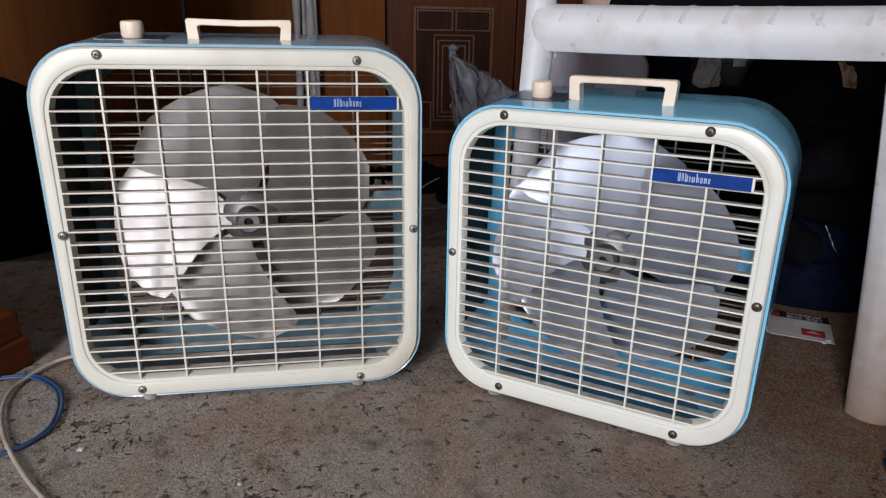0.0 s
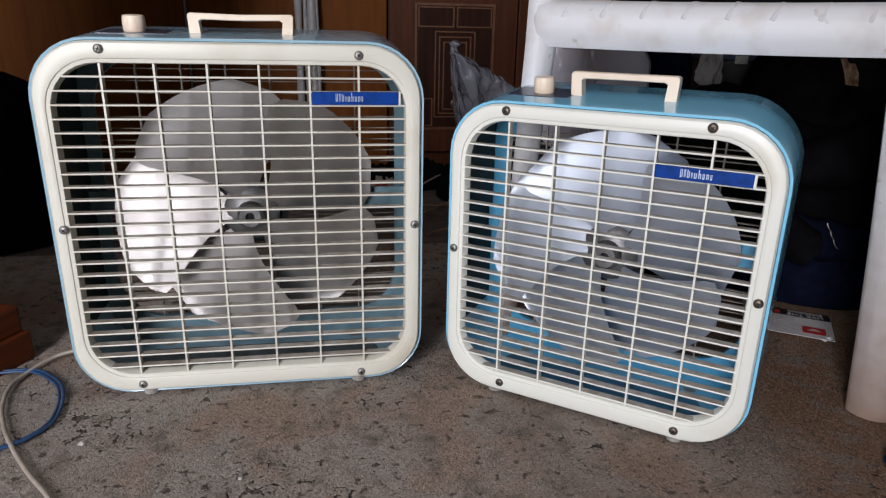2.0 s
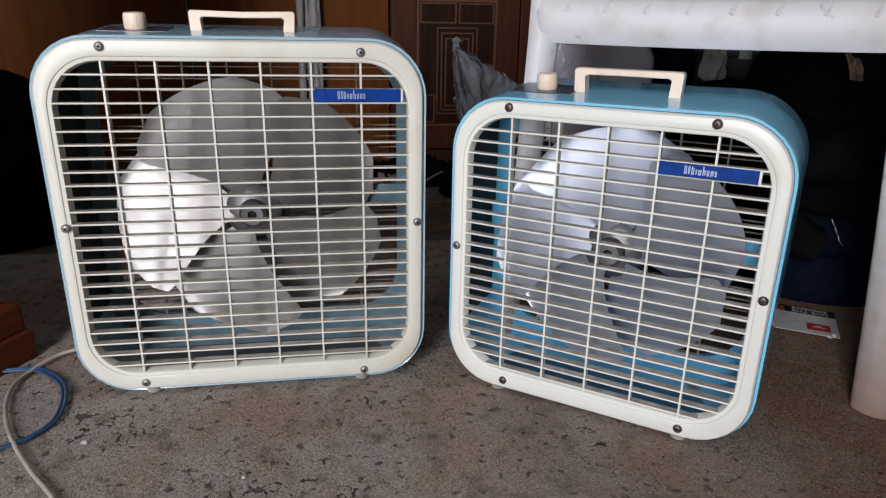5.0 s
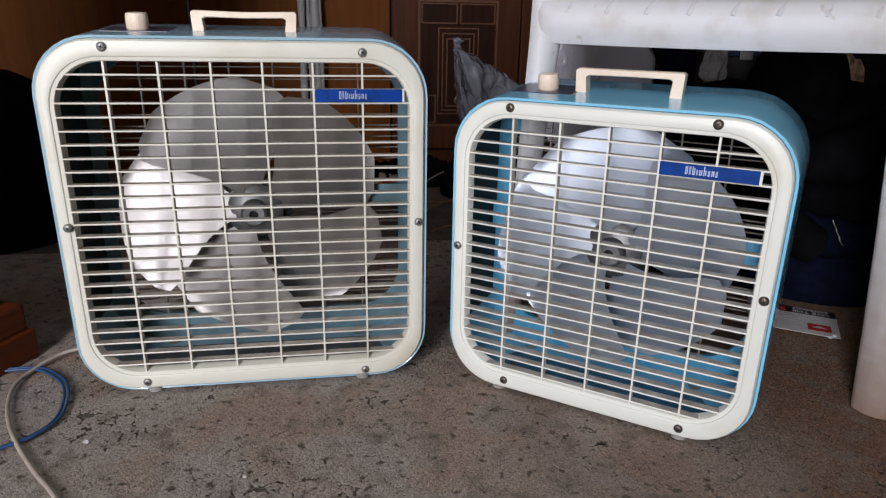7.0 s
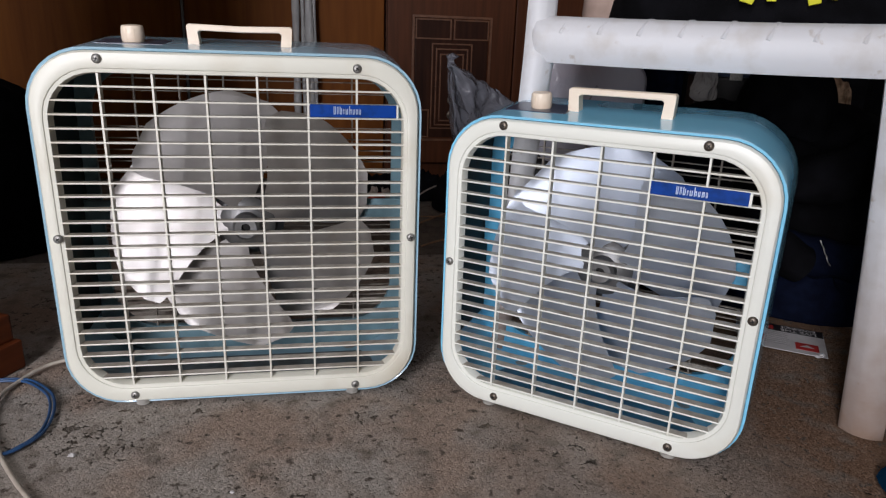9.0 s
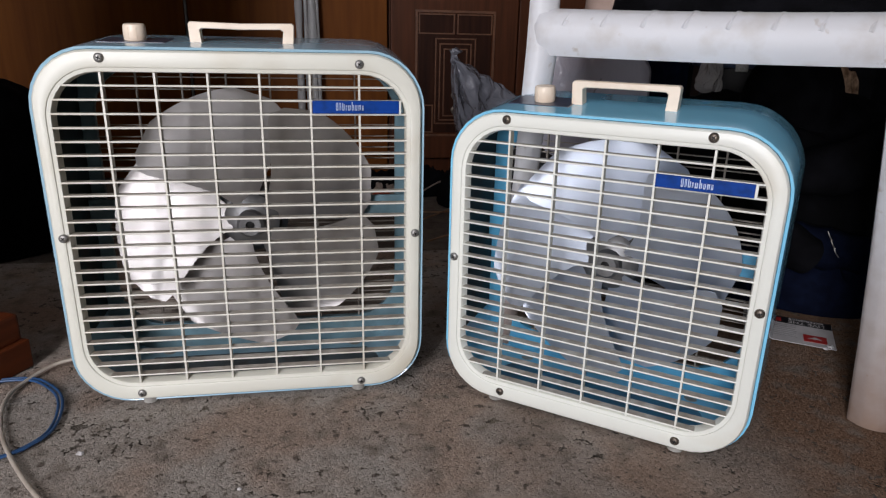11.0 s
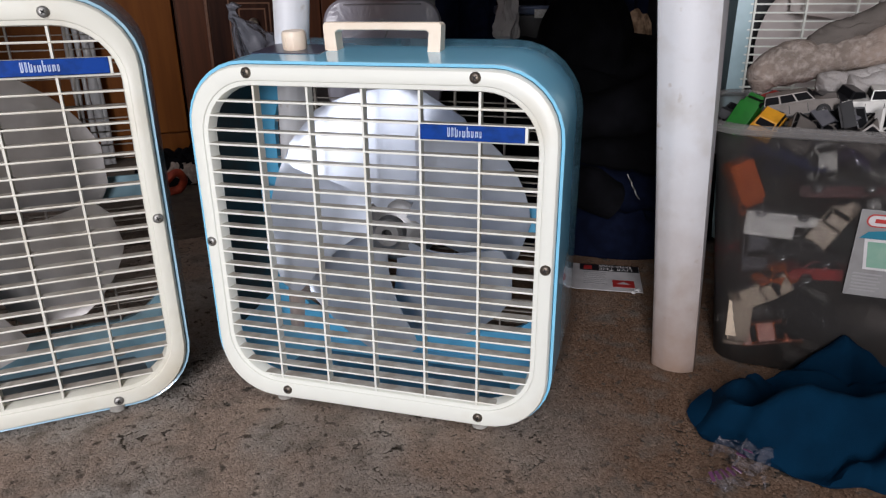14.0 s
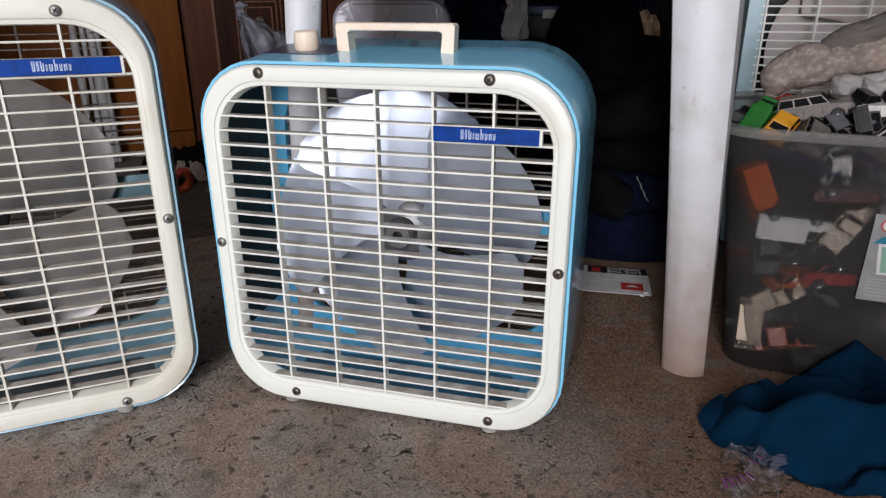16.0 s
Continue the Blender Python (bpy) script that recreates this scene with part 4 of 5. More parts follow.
tan = tagged(part("tan_cloth", heap_bm(lobes(0.033, ((2, 0.2, 0.4), (3, 0.1, 1.0))), 0.095, 60, 0.8, 40, 51.0, 0.3, flat=0.4), add_noise(mat("tan_print_cloth", (0.34, 0.23, 0.15), 0.9, spec=0.1), (0.13, 0.08, 0.05), 60, 0.4, 0.6), smooth=True), "scrap of tan printed cloth beside the black clothes", "cloth")
tan.matrix_basis = pose(1.140, 0.545, 0.258)
dbag = thing("dark_bag", pose(0.62, 0.56, 0, 0, 0, -30), "black vinyl bag standing behind the chair", "bag")
part("bag_body", heap_bm(lobes(0.2, ((2, 0.15, 0.6), (3, 0.05, 2.0))), 0.31, 90, 0.3, 10, 17.0, 0.2, flat=0.36), M_LEATHER, dbag, smooth=True)
part("strap", tube_bm(smooth_path([(-0.10, -0.10, 0.24), (-0.05, -0.12, 0.33), (0.03, -0.11, 0.34), (0.08, -0.10, 0.25)], 8), 0.007, 8), M_LEATHER, dbag, smooth=True)
cus = part("beige_cushion", heap_bm(lobes(0.055, ((2, 0.2, 0.0), (4, -0.06, 0.0))), 0.11, 60, 0.3, 22, 41.0, 0.2, flat=0.3), add_noise(mat("pinkish_linen", (0.44, 0.33, 0.28), 0.9, spec=0.1), (0.34, 0.25, 0.21), 30, bump=0.0005, bump_scale=700), smooth=True)
tagged(cus, "pinkish beige cushion on the chair seat", "cushion")
cus.matrix_basis = CHAIR @ pose(-0.105, 0.20, 0.4265)
# shirt on the chair seat
shirt = thing("folded_shirt", CHAIR @ pose(0.045, 0.16, 0.428), "folded black shirt with a yellow print, on the chair seat", "shirt")
part("cloth", heap_bm(lobes(0.155, ((2, 0.16, 0.0), (4, -0.08, 0.0))), 0.075, 100, 0.8, 18, 11.0, 0.3, flat=0.3), M_BLACK, shirt, smooth=True)
for k, (x, w, h) in enumerate(((-0.01, 0.016, 0.010), (0.012, 0.010, 0.014), (0.030, 0.018, 0.008), (0.052, 0.012, 0.012), (0.068, 0.010, 0.007))):
    q = part("print_patch", bump_bm(box_bm(-w / 2, w / 2, -0.001, 0.001, -h / 2, h / 2, 0.0008), 0.003, 90, k), M_YELLOW, shirt, "yellow printed patch")
    q.matrix_basis = pose(x, -0.1345 + 0.004 * (k % 2), 0.030 + 0.004 * (k % 3), -14, 9 * (-1) ** k, 0)
# black speaker-like cushion at the wardrobe
ob = tagged(part("black_cushion", heap_bm(lobes(0.178, ((2, 0.10, 0.5),)), 0.325, 80, 0.15, 8, 23.0, 0.1, flat=0.36), M_BLACK, smooth=True), "black padded bag leaning beside the wardrobe", "bag")
ob.matrix_basis = pose(-0.575, 0.66, 0.0)

# ---- cupboards behind ----


def slab(name, x0, x1, y0, y1, z0, z1, material, parent, label="", bevel=0.002):
    return part(name, box_bm(x0, x1, y0, y1, z0, z1, bevel), material, parent, label)


WY = 1.22
ward = thing("wardrobe", pose(0, WY, 0), "brown veneered wardrobe with plain flat doors", "wardrobe")
slab("carcass", -1.75, 0.262, 0.022, 0.50, 0.0, 2.0, M_WOOD, ward)
for x0, x1 in ((-1.74, -0.765), (-0.762, -0.272), (-0.262, 0.258)):
    slab("door", x0, x1, 0.0, 0.018, 0.06, 1.97, M_WOOD, ward, "flat brown veneer door")
slab("plinth", -1.74, 0.258, 0.012, 0.020, 0.0, 0.055, M_WOOD, ward)
slab("door_edge_strip", -0.270, -0.264, -0.004, 0.004, 0.06, 1.97, M_HUB, ward, "thin grey metal edge strip")
strip = thing("plastic_sheet", pose(0.045, WY - 0.035, 0), "rolled clear plastic sheet standing against the wardrobe", "plastic sheet")
for k, (x, r) in enumerate(((-0.026, 0.009), (-0.008, 0.006), (0.012, 0.011), (0.028, 0.006))):
    pts = [Vector((x + 0.004 * math.sin(3 * t + k), 0.004 * math.cos(5 * t + k), 1.15 * t)) for t in [i / 20 for i in range(21)]]
    part("roll", tube_bm(pts, lambda t, r=r: r * (1 + 0.2 * math.sin(30 * t + r * 900)), 10), M_STRIP, strip, smooth=True)

cab = thing("carved_cabinet", pose(0, WY, 0), "dark walnut cabinet with an inlaid panel door", "cabinet")
slab("carcass", 0.264, 1.40, 0.022, 0.46, 0.0, 1.6, M_WOOD_DOOR, cab)
dr = slab("door", 0.268, 0.628, 0.0, 0.020, 0.05, 1.55, M_WOOD_DOOR, cab, "walnut door with stepped tan inlay lines")
slab("door", 0.632, 1.05, 0.0, 0.020, 0.05, 1.55, M_WOOD_DOOR, cab)
slab("recessed_panel", 0.345, 0.553, -0.003, 0.001, 0.125, 0.452, M_WOOD_PANEL, dr)


def inlay(x0, x1, z0, z1, w=0.0035):
    for a in ((x0, x1, z1 - w, z1), (x0, x1, z0, z0 + w), (x0, x0 + w, z0 + w, z1 - w), (x1 - w, x1, z0 + w, z1 - w)):
        slab("inlay_line", a[0], a[1], -0.0065, -0.0028, a[2], a[3], M_INLAY, dr, bevel=0.0)


inlay(0.336, 0.562, 0.115, 0.461, 0.006)
inlay(0.345, 0.446, 0.398, 0.452)
inlay(0.453, 0.553, 0.398, 0.452)
inlay(0.392, 0.508, 0.150, 0.388)
inlay(0.404, 0.496, 0.160, 0.374)
inlay(0.416, 0.484, 0.172, 0.360)
inlay(0.345, 0.388, 0.125, 0.205)
inlay(0.512, 0.553, 0.125, 0.205)
for z in (0.325, 0.232, 0.190):
    hd = part("door_pull", lathe(bmesh.new(), [(0.012, 0.0), (0.011, -0.004), (0.005, -0.007), (0.005, -0.014), (0.010, -0.019), (0.006, -0.024)], 16, 'y', (0.452, -0.004, z)), M_SCREW_DARK, dr, "dark metal pull", smooth=True)

# low orange wood unit at the side
unit = thing("wooden_stand", pose(-0.295, 0.110, 0, 0, 0, 64.5), "tall orange-brown varnished wooden stand with a stepped base", "stand")
slab("plinth", -0.62, 0.008, -0.012, 0.30, 0.0, 0.037, M_WOOD_RED, unit)
slab("base", -0.62, 0.004, -0.006, 0.30, 0.037, 0.072, M_WOOD_RED, unit, bevel=0.004)
slab("side_panel", -0.62, -0.010, 0.014, 0.29, 0.072, 0.95, M_WOOD_RED, unit)
slab("top_board", -0.62, -0.004, 0.004, 0.295, 0.95, 0.972, M_WOOD_RED, unit, bevel=0.003)

# grey plastic bag hanging on the cabinet side, slumped
bagg = thing("plastic_bag", pose(0.395, 0.62, 0), "crumpled grey translucent plastic bag slumped in front of the cabinet", "bag")
bm = bmesh.new()
rings = []
for i in range(29):
    u = i / 28
    top = Vector((-0.058 + 0.150 * u, 0.0, 0.360 - 0.082 * u))
    low = Vector((-0.062 + 0.100 * u, 0.0, 0.335 - 0.325 * min(1.0, 2.2 * u) ** 0.8))
    w = 0.008 + 0.040 * math.sin(math.pi * min(0.9, u + 0.1))
    ring = []
    for k in range(44):
        a = 2 * math.pi * k / 44
        h = 0.5 + 0.5 * math.cos(a)
        crease = 1 + 0.30 * math.sin(7 * h + 9 * u) + 0.18 * math.sin(23 * h - 5 * u)
        p = low.lerp(top, h)
        ring.append(Vector((p.x, w * math.sin(a) * crease, p.z)))
    rings.append(ring)
loft(bm, rings, cap0=True, cap1=True)
part("film", bump_bm(bm, 0.006, 55, 2), M_BAG, bagg, smooth=True)
part("knot", bump_bm(lathe(bmesh.new(), [(0.004, 0.0), (0.011, 0.008), (0.006, 0.018), (0.012, 0.026), (0.004, 0.032)], 14, 'z', (-0.056, 0, 0.345)), 0.005, 120, 1), M_BAG, bagg, smooth=True)

# clear plastic box on a dark crate under the seat
CRATE = pose(0.540, 0.385, 0, 0, 0, -17)
crate = thing("storage_crate", CRATE, "dark storage crate under the chair", "crate")
slab("crate_body", -0.10, 0.10, -0.07, 0.07, 0.0, 0.213, M_LEATHER, crate, bevel=0.006)
slab("crate_lid", -0.105, 0.105, -0.075, 0.075, 0.2035, 0.2145, M_LEATHER, crate, bevel=0.003)
cbox = thing("clear_box", CRATE @ pose(-0.008, 0, 0.2147), "clear rounded plastic box of odds and ends on a dark crate", "box")
bm = bmesh.new()
loft(bm, [ring3(rrect(-0.082, 0.082, 0.0, 0.164, 0.030), -0.056), ring3(rrect(-0.086, 0.086, 0.0, 0.168, 0.034), -0.050), ring3(rrect(-0.086, 0.086, 0.0, 0.168, 0.034), 0.055)], cap0=True)
part("box_wall", bm, M_CLEARBOX, cbox, "smooth see-through wall", smooth=True)
for z, w in ((0.160, 0.056), (0.006, 0.078)):
    part("moulded_edge", box_bm(-w, w, -0.0582, -0.0556, z - 0.0012, z + 0.0012), M_TUB_RIM, cbox)
q = part("moulded_seam", box_bm(-0.0012, 0.0012, -0.0585, -0.0556, -0.025, 0.025), M_TUB_RIM, cbox)
q.matrix_basis = pose(-0.002, 0, 0.105, 0, 24, 0)
inside = tagged(part("pink_cloth", heap_bm(lobes(0.048, ((2, 0.25, 0.0), (3, 0.08, 1.0))), 0.150, 60, 0.9, 34, 71.0, 0.4, flat=0.4), add_noise(mat("pale_pink_cotton", (0.52, 0.40, 0.37), 0.9, spec=0.1), (0.20, 0.13, 0.13), 45, 0.45, 0.62), smooth=True), "crumpled pale pink cloth inside the clear box", "cloth")
inside.matrix_basis = CRATE @ pose(0.0, 0.004, 0.2165)
dbox = thing("black_box", pose(0.925, 0.60, 0, 0, 0, -20), "glossy black box among the dark clothes", "box")
slab("box_body", -0.075, 0.075, -0.05, 0.05, 0.0, 0.350, M_LEATHER, dbox, bevel=0.006)
slab("box_lid", -0.079, 0.079, -0.054, 0.054, 0.350, 0.366, M_PLATE, dbox, bevel=0.004)
part("lid_clasp", box_bm(-0.012, 0.012, -0.058, -0.053, 0.344, 0.360, 0.001), M_SCREW, dbox, "small metal clasp")

# ---- cables, card, litter on the carpet ----
WHITE = [(-0.17, 0.118), (-0.224, 0.104), (-0.246, 0.091), (-0.261, 0.065), (-0.267, 0.033), (-0.258, -0.009), (-0.238, -0.054), (-0.213, -0.095), (-0.182, -0.138), (-0.150, -0.178), (-0.12, -0.23)]
tagged(part("white_cable", tube_bm(smooth_path([(x - 0.010, y, 0.012 - 0.008 * min(1, i / 3)) for i, (x, y) in enumerate(WHITE)], 8), 0.0023, 10), M_WHITE_CABLE, smooth=True), "cream-white mains cable trailing from the fan", "cable")
BLUEC = [(-0.44, 0.03), (-0.36, 0.058), (-0.293, 0.068), (-0.268, 0.068), (-0.247, 0.059), (-0.218, 0.028), (-0.203, -0.010), (-0.199, -0.048), (-0.209, -0.072), (-0.228, -0.089), (-0.29, -0.12), (-0.36, -0.13)]
for dz in (0.0, 1.0):
    tagged(part("blue_cable", tube_bm(smooth_path([(x - 0.008 + 0.004 * dz, y + (0.005 - 0.0065 * (i / 11)) * dz, 0.0035 + 0.0004 * dz) for i, (x, y) in enumerate(BLUEC)], 8), 0.0016, 8), M_BLUE_CABLE, smooth=True), "thin blue network cable looped on the carpet", "cable", "blue cables")
for k, pts in enumerate((((0.27, 0.70, 0.004), (0.33, 0.74, 0.012), (0.40, 0.84, 0.006), (0.47, 0.93, 0.02)), ((0.30, 0.86, 0.03), (0.36, 0.90, 0.05), (0.42, 0.98, 0.04)), ((0.28, 0.56, 0.004), (0.34, 0.60, 0.005), (0.42, 0.60, 0.004)), ((0.25, 0.80, 0.004), (0.34, 0.78, 0.005), (0.44, 0.80, 0.004)))):
    tagged(part("loose_wire", tube_bm(smooth_path(pts, 8), 0.0018, 6), M_STRAW if k != 1 else M_TOWEL, smooth=True), "thin tan wire lying behind the fans", "wire", "loose wires")
for k, (x, y, s, h) in enumerate(((0.30, 1.02, 0.10, 0.07), (0.47, 0.95, 0.12, 0.10), (0.20, 0.98, 0.09, 0.06))):
    ob = tagged(part("dark_rag", heap_bm(lobes(s, ((2, 0.2, k), (3, 0.1, 2 * k))), h, 60, 1.0, 26, 30 + k, 0.4), M_BLACK, smooth=True), "dark rag heaped at the foot of the cabinet", "rag", "dark rags")
    ob.matrix_basis = pose(x, y, 0)

coil = tagged(part("orange_strap", bump_bm(tube_bm(smooth_path([(-0.035, 0.0, 0.012), (-0.02, -0.02, 0.030), (0.01, -0.015, 0.052), (0.028, 0.0, 0.040), (0.02, 0.012, 0.016), (-0.005, 0.01, 0.008)], 8), 0.0085, 10), 0.003, 40, 2), add_noise(mat("orange_red_webbing", (0.42, 0.055, 0.02), 0.7), (0.25, 0.03, 0.015), 60), smooth=True), "coiled orange-red strap on the carpet behind the fans", "strap")
coil.matrix_basis = pose(0.195, 0.80, 0.0)
scrap = tagged(part("pale_cloth", heap_bm(lobes(0.055, ((2, 0.3, 0.2), (3, 0.1, 1.0))), 0.045, 60, 0.8, 36, 81.0, 0.3), M_TOWEL, smooth=True), "crumpled pale cloth on the carpet behind the fans", "cloth")
scrap.matrix_basis = pose(0.215, 0.93, 0.0)

card = thing("printed_card", pose(0.748, 0.092, 0.001, 0, 0, 146), "glossy printed card with a black band, on the carpet", "card")
part("sheet", box_bm(-0.062, 0.030, -0.047, 0.047, 0.0014, 0.0022), M_PAPER, card)
bm = bmesh.new()
loft(bm, [[Vector((x, y, 0.0014 + 0.016 * ((x - 0.03) / 0.03) ** 2 + d)) for x, d in ((0.030, 0), (0.036, 0), (0.044, 0), (0.052, 0), (0.060, 0), (0.060, 0.0008), (0.052, 0.0008), (0.044, 0.0008), (0.036, 0.0008), (0.030, 0.0008))] for y in (-0.047, 0.047)], cap0=True, cap1=True)
part("curled_corner", bm, M_PAPER, card)
part("black_band", box_bm(-0.0615, 0.024, -0.0465, -0.022, 0.0024, 0.0026), M_INK, card)
part("red_square", box_bm(-0.052, -0.022, 0.010, 0.034, 0.0024, 0.0027), M_RED, card)
bm = bmesh.new()
bm.faces.new([bm.verts.new(p) for p in ((-0.047, 0.025, 0.0031), (-0.027, 0.025, 0.0031), (-0.037, 0.016, 0.0031))])
part("white_triangle", bm, M_PAPER, card)
part("small_red_mark", box_bm(0.006, 0.018, -0.040, -0.026, 0.0027, 0.0029), M_RED, card)
for k in range(7):
    part("text_bar", box_bm(-0.014 + 0.001 * (k % 3), 0.018, -0.016 + 0.007 * k, -0.0145 + 0.007 * k, 0.0024, 0.0026), M_GREYINK, card)
tx = bpy.data.curves.new("card_words", 'FONT')
tx.body, tx.size, tx.align_x, tx.extrude = "LIVE THE", 0.0125, 'CENTER', 0.00008
to = new("card_words", tx)
to.data.materials.append(M_PAPER)
to.parent = card
to.matrix_basis = pose(-0.028, -0.0335, 0.0028)
ty = bpy.data.curves.new("card_words", 'FONT')
ty.body, ty.size, ty.align_x, ty.extrude = "EXPERIENCE", 0.0085, 'CENTER', 0.00008
tq = new("card_words", ty)
tq.data.materials.append(M_PAPER)
tq.parent = card
tq.matrix_basis = pose(-0.028, -0.0435, 0.0028)

wr = thing("plastic_wrapper", pose(0.600, -0.302, 0.0, 0, 0, 15), "crinkled clear wrapper with purple print, on the carpet", "wrapper")
for k, (x, y, w, d, a) in enumerate(((0.014, -0.012, 0.026, 0.046, 12), (-0.018, -0.014, 0.042, 0.018, -25))):
    bm = bump_bm(plane_grid(-w / 2, w / 2, -d / 2, d / 2, 22, 26, lambda p, q: 0.018 + 0.008 * math.sin(p * 160 + q * 90) * math.cos(q * 130)), 0.012, 75, 9 + k)
    for v in bm.verts:
        v.co.z = max(0.001, v.co.z * (0.95 if k == 0 else 0.5))
    q = part("film", bm, M_WRAP, wr)
    q.matrix_basis = pose(x, y, 0, 0, 0, a)
for k in range(7):
    q = part("print_bar", bump_bm(box_bm(-0.0016, 0.0016, -0.004, 0.004, 0, 0.0006), 0.001, 300, k), M_PURPLE, wr)
    q.matrix_basis = pose(-0.036 + 0.006 * k if k < 5 else 0.008 + 0.010 * (k - 5), -0.012 - 0.002 * k if k < 5 else -0.012, 0.020, 20, 8, -30 + 13 * k)
for k, (x, y, s) in enumerate(((-0.163, -0.0909, 0.004), (0.772, 0.030, 0.006), (0.763, 0.026, 0.004), (0.0, -0.168, 0.0022), (0.41, -0.33, 0.002), (0.28, -0.26, 0.0022), (-0.03, -0.19, 0.0018), (0.60, -0.05, 0.003))):
    tagged(part("crumb", bump_bm(lathe(bmesh.new(), [(s * .4, 0.0), (s, s * .3), (s * .5, s * .8)], 7, 'z', (x, y, 0.0008)), s * 0.5, 200, k), M_PAPER if k < 4 else M_INK), "small pale crumb on the carpet" if k < 4 else "small dark crumb on the carpet", "crumb", "crumbs")

# folds added to darken behind the chair, and a box beside the seat back
backdrop = thing("dark_backdrop", pose(1.35, 0.95, 0), "added row of dark cloth folds that darkens the background by the cabinet", "clothes")
for k in range(7):
    x0 = -0.42 + 0.15 * k
    bm = bmesh.new()
    rings = []
    for i in range(9):
        z = 0.02 + 1.3 * i / 8
        ring = []
        for j in range(20):
            a = 2 * math.pi * j / 20
            ring.append(Vector((x0 + 0.085 * math.cos(a) * (1 + 0.12 * math.sin(4 * a + k)), 0.06 * math.sin(a) * (1 + 0.3 * math.sin(5 * a + k + z * 2)), z)))
        rings.append(ring)
    loft(bm, rings, cap0=True, cap1=True)
    part("backdrop_fold", bm, M_BLACK if k % 3 else M_NAVY, backdrop, smooth=True)

# ---- tub of toy cars ----
BIN = pose(0.734, -0.153, 0, 0, 0, -43.8)   # local: x along the front, y to the back, z up
tub = thing("storage_tub", BIN, "clear frosted plastic tub full of toy cars", "storage tub")
TW, TD, TH = 0.34, 0.24, 0.268


def tub_ring(grow, z, r=0.03):
    k = z / TH
    g = grow
    return [Vector((p[0], p[1], z)) for p in rrect(-0.030 * k - g, TW + 0.03 * k + g, -0.016 * k - g, TD + 0.02 * k + g, r + 0.01 * k)]


bm = bmesh.new()
loft(bm, [tub_ring(0, 0.0015), tub_ring(0, 0.12), tub_ring(0, 0.225), tub_ring(0.003, 0.232), tub_ring(0.004, 0.262)], cap0=True)
part("tub_wall", bm, M_TUB, tub, "frosted see-through wall", smooth=True)
bm = bmesh.new()
loft(bm, [tub_ring(0.005, 0.256), tub_ring(0.009, 0.258), tub_ring(0.010, 0.264), tub_ring(0.007, 0.2665), tub_ring(0.001, 0.2665), tub_ring(0.0, 0.262)], loop=True)
part("tub_rim", bm, M_TUB_RIM, tub, smooth=True)
lb = thing("sticker_label", BIN @ pose(0.108, -0.0125, 0.148, 3, 0, 0), "white product sticker with a teal lid picture, on the tub", "label")
part("sticker", box_bm(0.0, 0.075, -0.0008, 0.0, -0.045, 0.045, 0.0003), M_STICKER, lb)


def rounded_plate(name, x0, x1, z0, z1, r, y, material, owner):
    bm = bmesh.new()
    loft(bm, [ring3(rrect(x0, x1, z0, z1, r, 5), y), ring3(rrect(x0, x1, z0, z1, r, 5), y + 0.0004)], cap0=True, cap1=True)
    return part(name, bm, material, owner)


M_MINT = add_noise(mat("pale_green_ink", (0.17, 0.33, 0.25), 0.5), (0.22, 0.36, 0.28), 60)
M_LIDINK = mat("teal_lid_ink", (0.01, 0.16, 0.24), 0.4)
rounded_plate("red_oval", 0.006, 0.062, 0.028, 0.041, 0.0064, -0.0012, M_RED, lb)
rounded_plate("white_oval", 0.0075, 0.0605, 0.0293, 0.0397, 0.0051, -0.0015, M_PAPER, lb)
part("red_word_bar", box_bm(0.013, 0.055, -0.0018, -0.0014, 0.0325, 0.0365), M_RED, lb)
bm = bmesh.new()
loft(bm, [[Vector((x, y, z)) for x, z in ((0.003, 0.016), (0.066, 0.016), (0.066, 0.021), (0.030, 0.026), (0.010, 0.023))] for y in (-0.0012, -0.0008)], cap0=True, cap1=True)
part("teal_lid_picture", bm, M_LIDINK, lb)
part("lid_shadow_bar", box_bm(0.026, 0.066, -0.0015, -0.0011, 0.0135, 0.0160), M_INK, lb)
bm = bmesh.new()
loft(bm, [[Vector((x, y, z)) for x, z in ((0.008, 0.0158), (0.012, -0.016), (0.066, -0.016), (0.066, 0.0158))] for y in (-0.0012, -0.0008)], cap0=True, cap1=True)
part("white_box_picture", bm, M_PAPER, lb)
bm = bmesh.new()
loft(bm, [[Vector((x, y, z)) for x, z in ((0.011, 0.0130), (0.0145, -0.0135), (0.064, -0.0135), (0.064, 0.0130))] for y in (-0.0016, -0.0011)], cap0=True, cap1=True)
part("green_box_picture", bm, M_MINT, lb)
for k in range(6):
    part("text_bar", box_bm(0.005, 0.030 - 0.003 * (k % 2), -0.0012, -0.0007, -0.022 - 0.0035 * k, -0.0205 - 0.0035 * k), M_GREYINK, lb)
for k in range(9):
    part("barcode_bar", box_bm(0.038 + 0.003 * k, 0.0395 + 0.003 * k, -0.0012, -0.0007, -0.040, -0.024), M_INK, lb)

